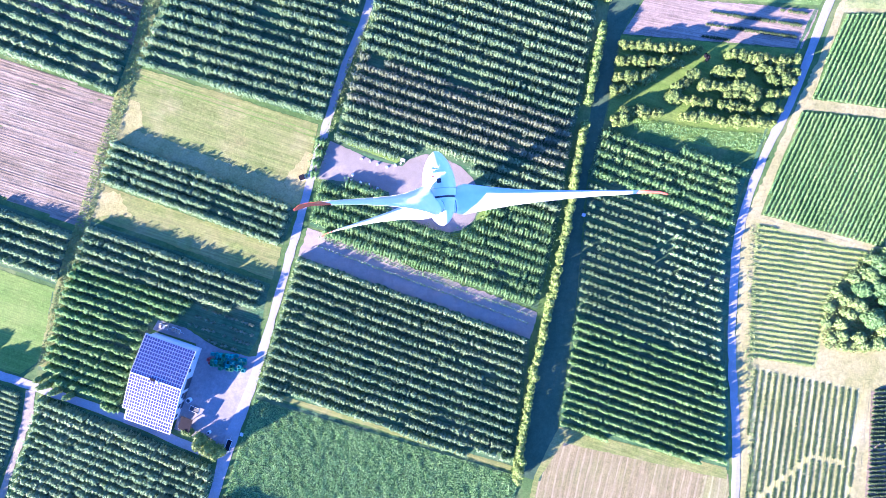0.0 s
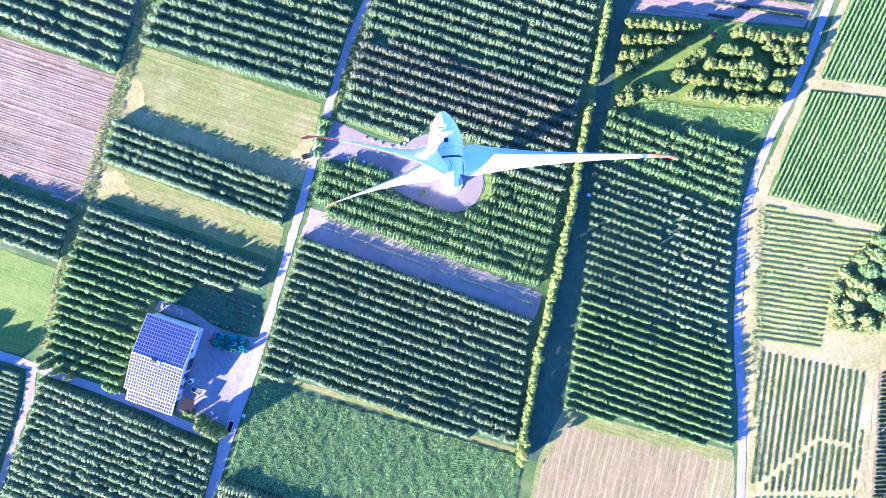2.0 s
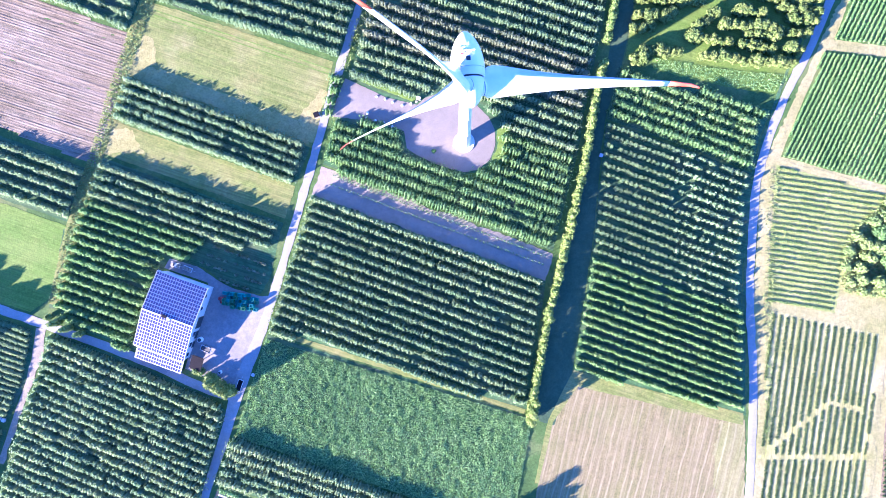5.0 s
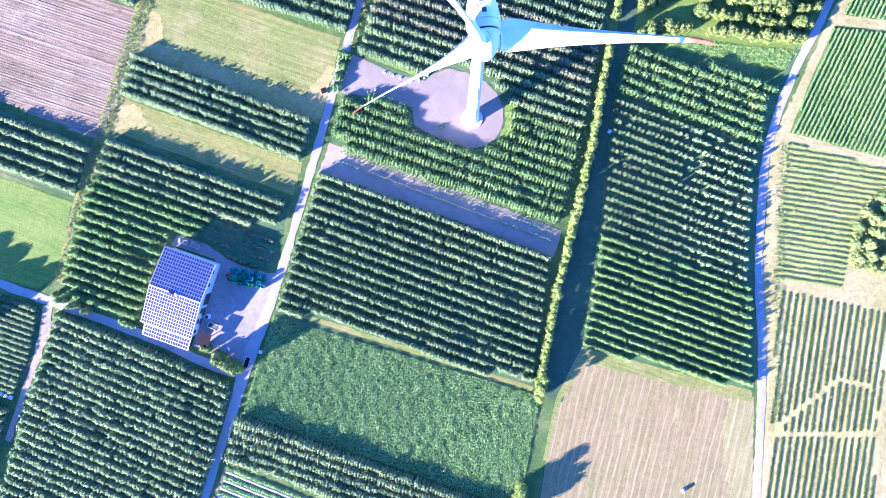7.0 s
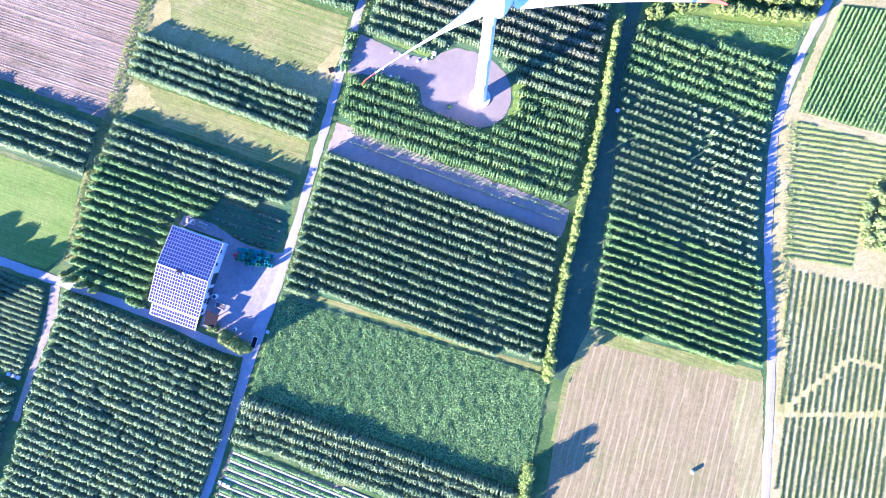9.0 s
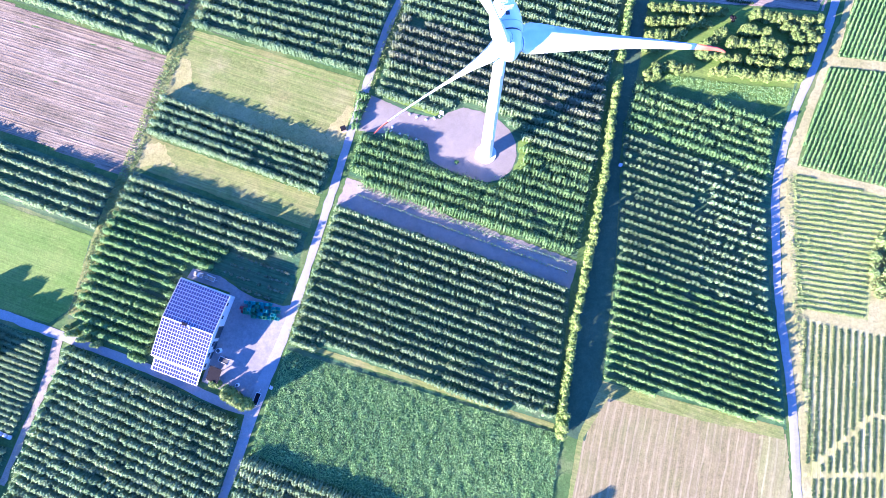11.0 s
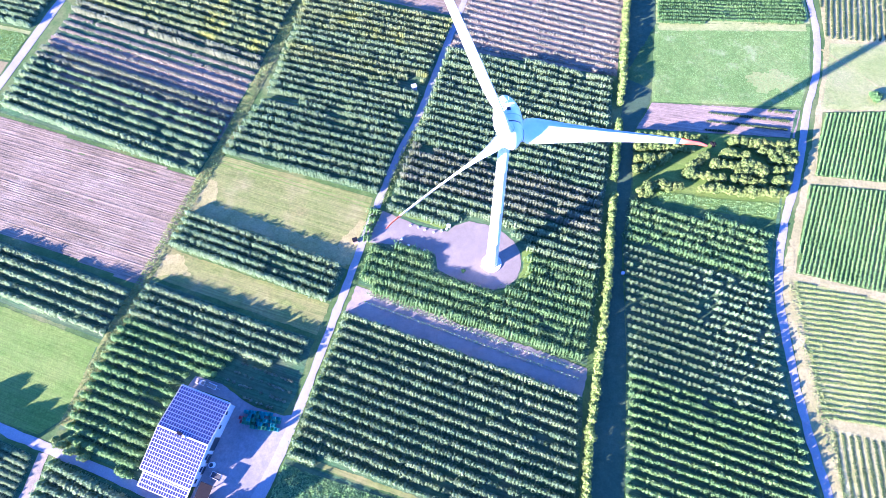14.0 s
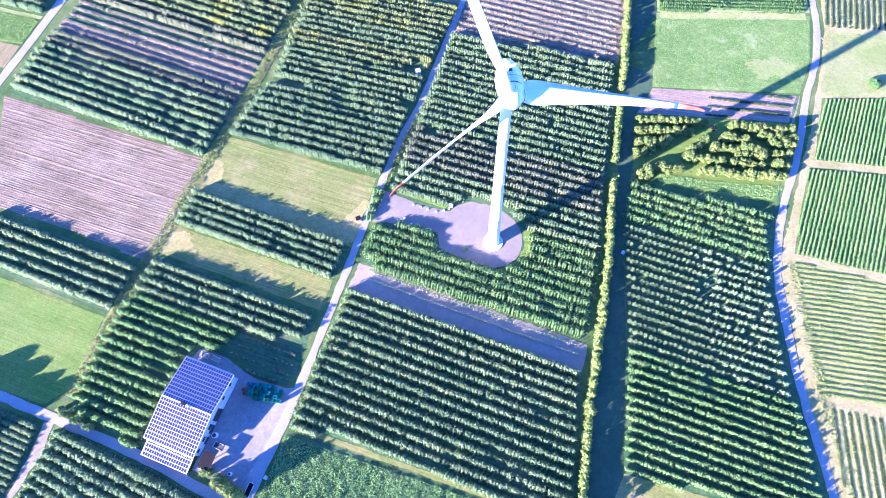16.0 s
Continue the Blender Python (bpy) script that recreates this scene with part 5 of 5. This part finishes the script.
def slope(name, x0, x1, ya, za, yb, zb, label):
    """A roof slope as a slab, returned with its own frame on the upper face."""
    run = math.hypot(yb - ya, zb - za)
    tilt = math.atan2(zb - za, yb - ya)
    bm = boxed(0, 0, -0.09, x1 - x0, run, 0.18, bevel=0.02)
    ob = part(name, bm, M_ROOF, barn, label)
    ob.matrix_basis = Matrix.Translation(((x0 + x1) / 2, (ya + yb) / 2, (za + zb) / 2)) @ Matrix.Rotation(tilt, 4, "X")
    return ob, x1 - x0, run, ob.matrix_basis.copy()


up_slope = slope("roof_slope", -0.1, 17.6, -13.12, 7.5, 0.15, 5.5, "pale sheet roof slope under blue solar panels")
low_slope = slope("roof_slope", -0.1, 17.6, -26.4, 5.5, -13.14, 7.5, "pale sheet roof slope under solar panels")
lean_slope = slope("lean_to_roof", 0.0, 16.8, -31.6, 2.7, -26.2, 3.4, "lower lean-to roof under solar panels")
part("ridge_cap", boxed(8.75, -13.13, 7.56, 17.8, 0.5, 0.1, bevel=0.03), M_ROOF, barn, "pale ridge cap")
for x in (-0.2, 17.7):
    for ya, za, yb, zb in ((0.2, 5.45, -13.1, 7.45), (-13.1, 7.45, -26.5, 5.45)):
        bm = bmesh.new()
        box(bm, x, (ya + yb) / 2, (za + zb) / 2, 0.14, math.hypot(ya - yb, za - zb), 0.3, tilt=math.atan2(za - zb, ya - yb))
        part("verge_board", bm, M_WALL, barn, "white verge board")
for y, z in ((0.28, 5.3), (-26.5, 5.28)):
    bm = bmesh.new()
    tube(bm, (-0.1, y, z), (17.6, y, z), 0.1, 0.1, 8)
    part("gutter", bm, M_STEEL, barn, "galvanised gutter")
part("chimney", boxed(9.6, -13.4, 7.65, 0.7, 0.6, 0.7, bevel=0.03), M_WALL, barn, "short white chimney")
part("roof_hatch", boxed(7.6, -13.0, 7.66, 1.8, 0.9, 0.1, bevel=0.02), M_SHADE_DARK, barn, "brown roof hatch")
for x in (0.4, 5.7, 11.0, 16.3):
    part("post", boxed(x, -31.2, 0.7, 0.2, 0.2, 3.8), M_WOOD, barn, "weathered lean-to post")
part("back_panel", boxed(8.4, -31.1, 1.5, 15.6, 0.1, 2.0), M_WOOD, barn, "weathered lean-to boarding")

pbm = bmesh.new()
box(pbm, 0, 0, 0, 0.68, 0.94, 0.05, bevel=0.012)
panel_mesh = bpy.data.meshes.new("solar_panel")
pbm.to_mesh(panel_mesh)
pbm.free()
panel_mesh.materials.append(M_CELL)
count = 0
rest = bmesh.new()
for ob, wide_x, run, lie in (up_slope, low_slope, lean_slope):
    nx, ny = int(wide_x / 0.885), int(run / 1.2)
    for j in range(ny):
        for i in range(nx):
            x = (i + 0.5 - nx / 2) * 0.885
            y = (j + 0.5 - ny / 2) * (run - 0.3) / ny
            if count < 300:
                p = new("solar_panel", panel_mesh)
                p.parent = ob
                p.location = (x, y, 0.045)
                count += 1
            else:
                vs = box(rest, 0, 0, 0, 0.68, 0.94, 0.05)
                bmesh.ops.transform(rest, matrix=lie @ Matrix.Translation((x, y, 0.045)), verts=vs)
ob = part("solar_panel", rest, M_CELL, barn, "further dark solar panels")
ob["kind"] = "stuff"
tagged(barn, "white farm barn with a shallow gabled roof full of solar panels", "barn")

# ---- yard ----
YARD = [(-97.5, -23.8), (-88, -26.5), (-80.5, -31.5), (-76, -33.8), (-66.5, -36.5), (-61.5, -36.5), (-66, -49), (-72, -64.5), (-76, -69), (-82, -66), (-92.5, -61.5), (-84.5, -36), (-84.5, -32), (-99.5, -27)]
patch("yard", YARD, M_YARD, 0.015, "pale concrete farmyard beside the barn", "farmyard", 0.1)


def bin_proto(material, label):
    top = empty("fruit_bin", at(-74, -37))
    bm = bmesh.new()
    for x, y, sx, sy in ((0, 0.48, 1.16, 0.06), (0, -0.48, 1.16, 0.06), (0.56, 0, 0.06, 0.92), (-0.56, 0, 0.06, 0.92)):
        box(bm, x, y, 0.44, sx, sy, 0.62)
    box(bm, 0, 0, 0.16, 1.1, 0.9, 0.05)
    part("body", bm, material, top)
    for x in (-0.48, 0, 0.48):
        part("runner", boxed(x, 0, 0.06, 0.1, 0.98, 0.12), material, top)
    return tagged(top, label, "fruit bin", "fruit bins in the yard")


protos = [bin_proto(M_TEAL, "teal plastic fruit bin, empty and open"), bin_proto(M_GREENC, "green plastic fruit bin, empty and open"), bin_proto(M_REDC, "red plastic fruit bin, empty and open")]
bins = []
for i in range(9):
    for j in range(5):
        x, y = -78.2 + i * 1.34, -35.4 - j * 1.12 - i * 0.12
        if (i < 2 and j == 4) or (i > 6 and j == 0) or rng.uniform() < 0.12:
            continue
        bins.append((0 if rng.uniform() < 0.62 else 1, x, y, int(rng.integers(1, 4))))
bins += [(2, -79.6, -37.2, 2), (2, -79.4, -38.6, 1)]
used = set()
for k, x, y, high in bins:
    for lev in range(high):
        m = at(x + rng.normal() * 0.05, y + rng.normal() * 0.05, 0.03 + 0.76 * lev, -12 + rng.normal() * 2)
        if k in used:
            copy_thing(protos[k], m)
        else:
            protos[k].matrix_world = m
            used.add(k)


def trailer(x, y, turn, length, width, bed, label, cargo=None):
    """A flat farm trailer: frame, bed, drawbar, axle and wheels."""
    top = empty("farm_trailer", at(x, y, 0.02, turn))
    bm = bmesh.new()
    for s in (-1, 1):
        box(bm, 0, s * (width / 2 - 0.06), 0.75, length, 0.12, 0.16)
        box(bm, s * (length / 2 - 0.06), 0, 0.75, 0.12, width - 0.24, 0.16)
    part("frame", bm, M_POST, top, "pale metal frame")
    part("bed", boxed(0, 0, 0.68, length - 0.26, width - 0.26, 0.06), bed, top, "worn loading bed")
    bm = bmesh.new()
    tube(bm, (length / 2, 0, 0.7), (length / 2 + 1.2, 0, 0.5), 0.06, 0.05, 6)
    part("drawbar", bm, M_STEEL, top)
    for s in (-1, 1):
        bm = bmesh.new()
        tube(bm, (-0.3, s * width / 2 - 0.1, 0.36), (-0.3, s * width / 2 + 0.1, 0.36), 0.36, 0.36, 16)
        wheel = part("wheel", bm, M_TYRE, top, "black rubber tyre")
        bm = bmesh.new()
        tube(bm, (-0.3, s * width / 2 - 0.11, 0.36), (-0.3, s * width / 2 + 0.11, 0.36), 0.18, 0.18, 12)
        part("rim", bm, M_STEEL, wheel, "grey steel rim")
    if cargo:
        for i in range(cargo):
            part("load", boxed(-length / 2 + 0.7 + i * (length - 1.2) / max(1, cargo - 1), 0, 1.1, 0.8, width * 0.7, 0.7, bevel=0.04), M_WOOD, top, "dark weathered load")
    return tagged(top, label, "trailer")


trailer(-85.0, -54.6, -22, 3.6, 1.9, M_DARK, "small flat trailer with a pale frame in the yard")
trailer(-95.2, -25.9, -17, 3.2, 1.6, M_STEEL, "grey farm trailer behind the barn", 2)
trailer(-91.0, -27.2, -22, 3.2, 1.6, M_STEEL, "grey farm trailer with a dark load behind the barn", 3)
trailer(-73.5, -67.0, 70, 4.2, 1.8, M_SHADE_DARK, "low brown farm trailer at the yard's edge")


def tank(x, y, r, h, label):
    top = empty("water_tank", at(x, y, 0.0))
    bm = bmesh.new()
    tube(bm, (0, 0, 0), (0, 0, h), r, r * 0.95, 20)
    part("body", bm, M_POST, top)
    bm = bmesh.new()
    tube(bm, (0, 0, h), (0, 0, h + 0.08), r * 0.7, r * 0.6, 20)
    part("lid", bm, M_DARK, top, "dark round lid")
    return tagged(top, label, "tank")


tank(-86.9, -51.4, 0.9, 1.3, "round pale water tank with a dark lid by the wall")
tank(-80.2, -62.6, 0.6, 1.0, "small round pale tank at the yard's edge")
shed = empty("open_shed", at(-87.3, -59.0, 0, -19.3))
for x, y in ((-1.8, -2.2), (-1.8, 2.2), (1.8, -2.2), (1.8, 2.2)):
    part("post", boxed(x, y, 1.2, 0.16, 0.16, 2.6), M_WOOD, shed)
part("roof", boxed(0, 0, 2.6, 4.2, 5.0, 0.1, bevel=0.02, tilt=0.1), M_SHADE_DARK, shed, "brown sheet roof, near-black with shade in its colour")
tagged(shed, "small open shed with a brown sheet roof, near-black with shade in its colour", "shed")


def pallets(x, y, turn, n, label):
    top = empty("pallet_stack", at(x, y, 0, turn))
    for i in range(n):
        bm = bmesh.new()
        for k in range(6):
            box(bm, -0.5 + 0.2 * k, 0, 0.13 + 0.15 * i, 0.12, 1.2, 0.025)
        for s in (-0.5, 0, 0.5):
            box(bm, 0, s, 0.06 + 0.15 * i, 1.15, 0.12, 0.09)
        part("pallet", bm, M_POST, top)
    return tagged(top, label, "pallets")


for i in range(3):
    pallets(-85.6 + i * 1.5, -115.2 - i * 0.7, -20, 5, "stack of pale wooden pallets at the road")
    pallets(-158.5 + i * 1.6, -78.6 - i * 0.6, -20, 5, "stack of pale wooden pallets by the berry rows")
pallets(-69, -63.5, 65, 2, "low stack of pale pallets at the yard's edge")

# ---- mown field: bale; vegetable rows: film ----
bale = empty("round_bale", at(75.1, -109.6, 0, 20))
bm = bmesh.new()
bmesh.ops.create_cone(bm, cap_ends=True, segments=28, radius1=0.62, radius2=0.62, depth=1.25)
bmesh.ops.bevel(bm, geom=[e for e in bm.edges if abs(e.verts[0].co.z - e.verts[1].co.z) < 0.01], offset=0.12, segments=2, affect="EDGES")
for v in bm.verts:
    v.co *= 1 + 0.04 * noise.noise(v.co * 3.0)
bmesh.ops.transform(bm, matrix=Matrix.Translation((0, 0, 0.58)) @ Matrix.Rotation(radians(90), 4, "X"), verts=bm.verts[:])
part("wrapped_roll", bm, M_FILM, bale, "taut white film wrap", True)
part("film_tail", boxed(0.42, 0.1, 0.04, 0.5, 0.7, 0.06, bevel=0.02), M_FILM, bale, "loose end of white film")
tagged(bale, "white film-wrapped round bale lying in the mown field", "bale")
for p, q in cut_rows(D7, -21.5, 3.0, 1.5, 1.0):
    c = (p + q) / 2
    L = float(np.hypot(*(q - p)))
    bm = bmesh.new()
    k = max(3, int(L / 2))
    d = (q - p) / L
    nrm = np.array([-d[1], d[0]])
    prev = None
    for i in range(k + 1):
        m = p + d * L * i / k
        w = 0.34 + 0.05 * rng.normal()
        ring = [bm.verts.new(g(*(m + nrm * w), -0.05)), bm.verts.new(g(*(m + nrm * w * 0.7), 0.16)), bm.verts.new(g(*(m - nrm * w * 0.7), 0.16)), bm.verts.new(g(*(m - nrm * w), -0.05))]
        if prev:
            for j in range(3):
                bm.faces.new((prev[j], prev[j + 1], ring[j + 1], ring[j]))
        prev = ring
    tagged(bm_obj("film_strip", bm, M_FILM), "long strip of white mulch film on the soil", "mulch film", "film strips of the vegetable field")
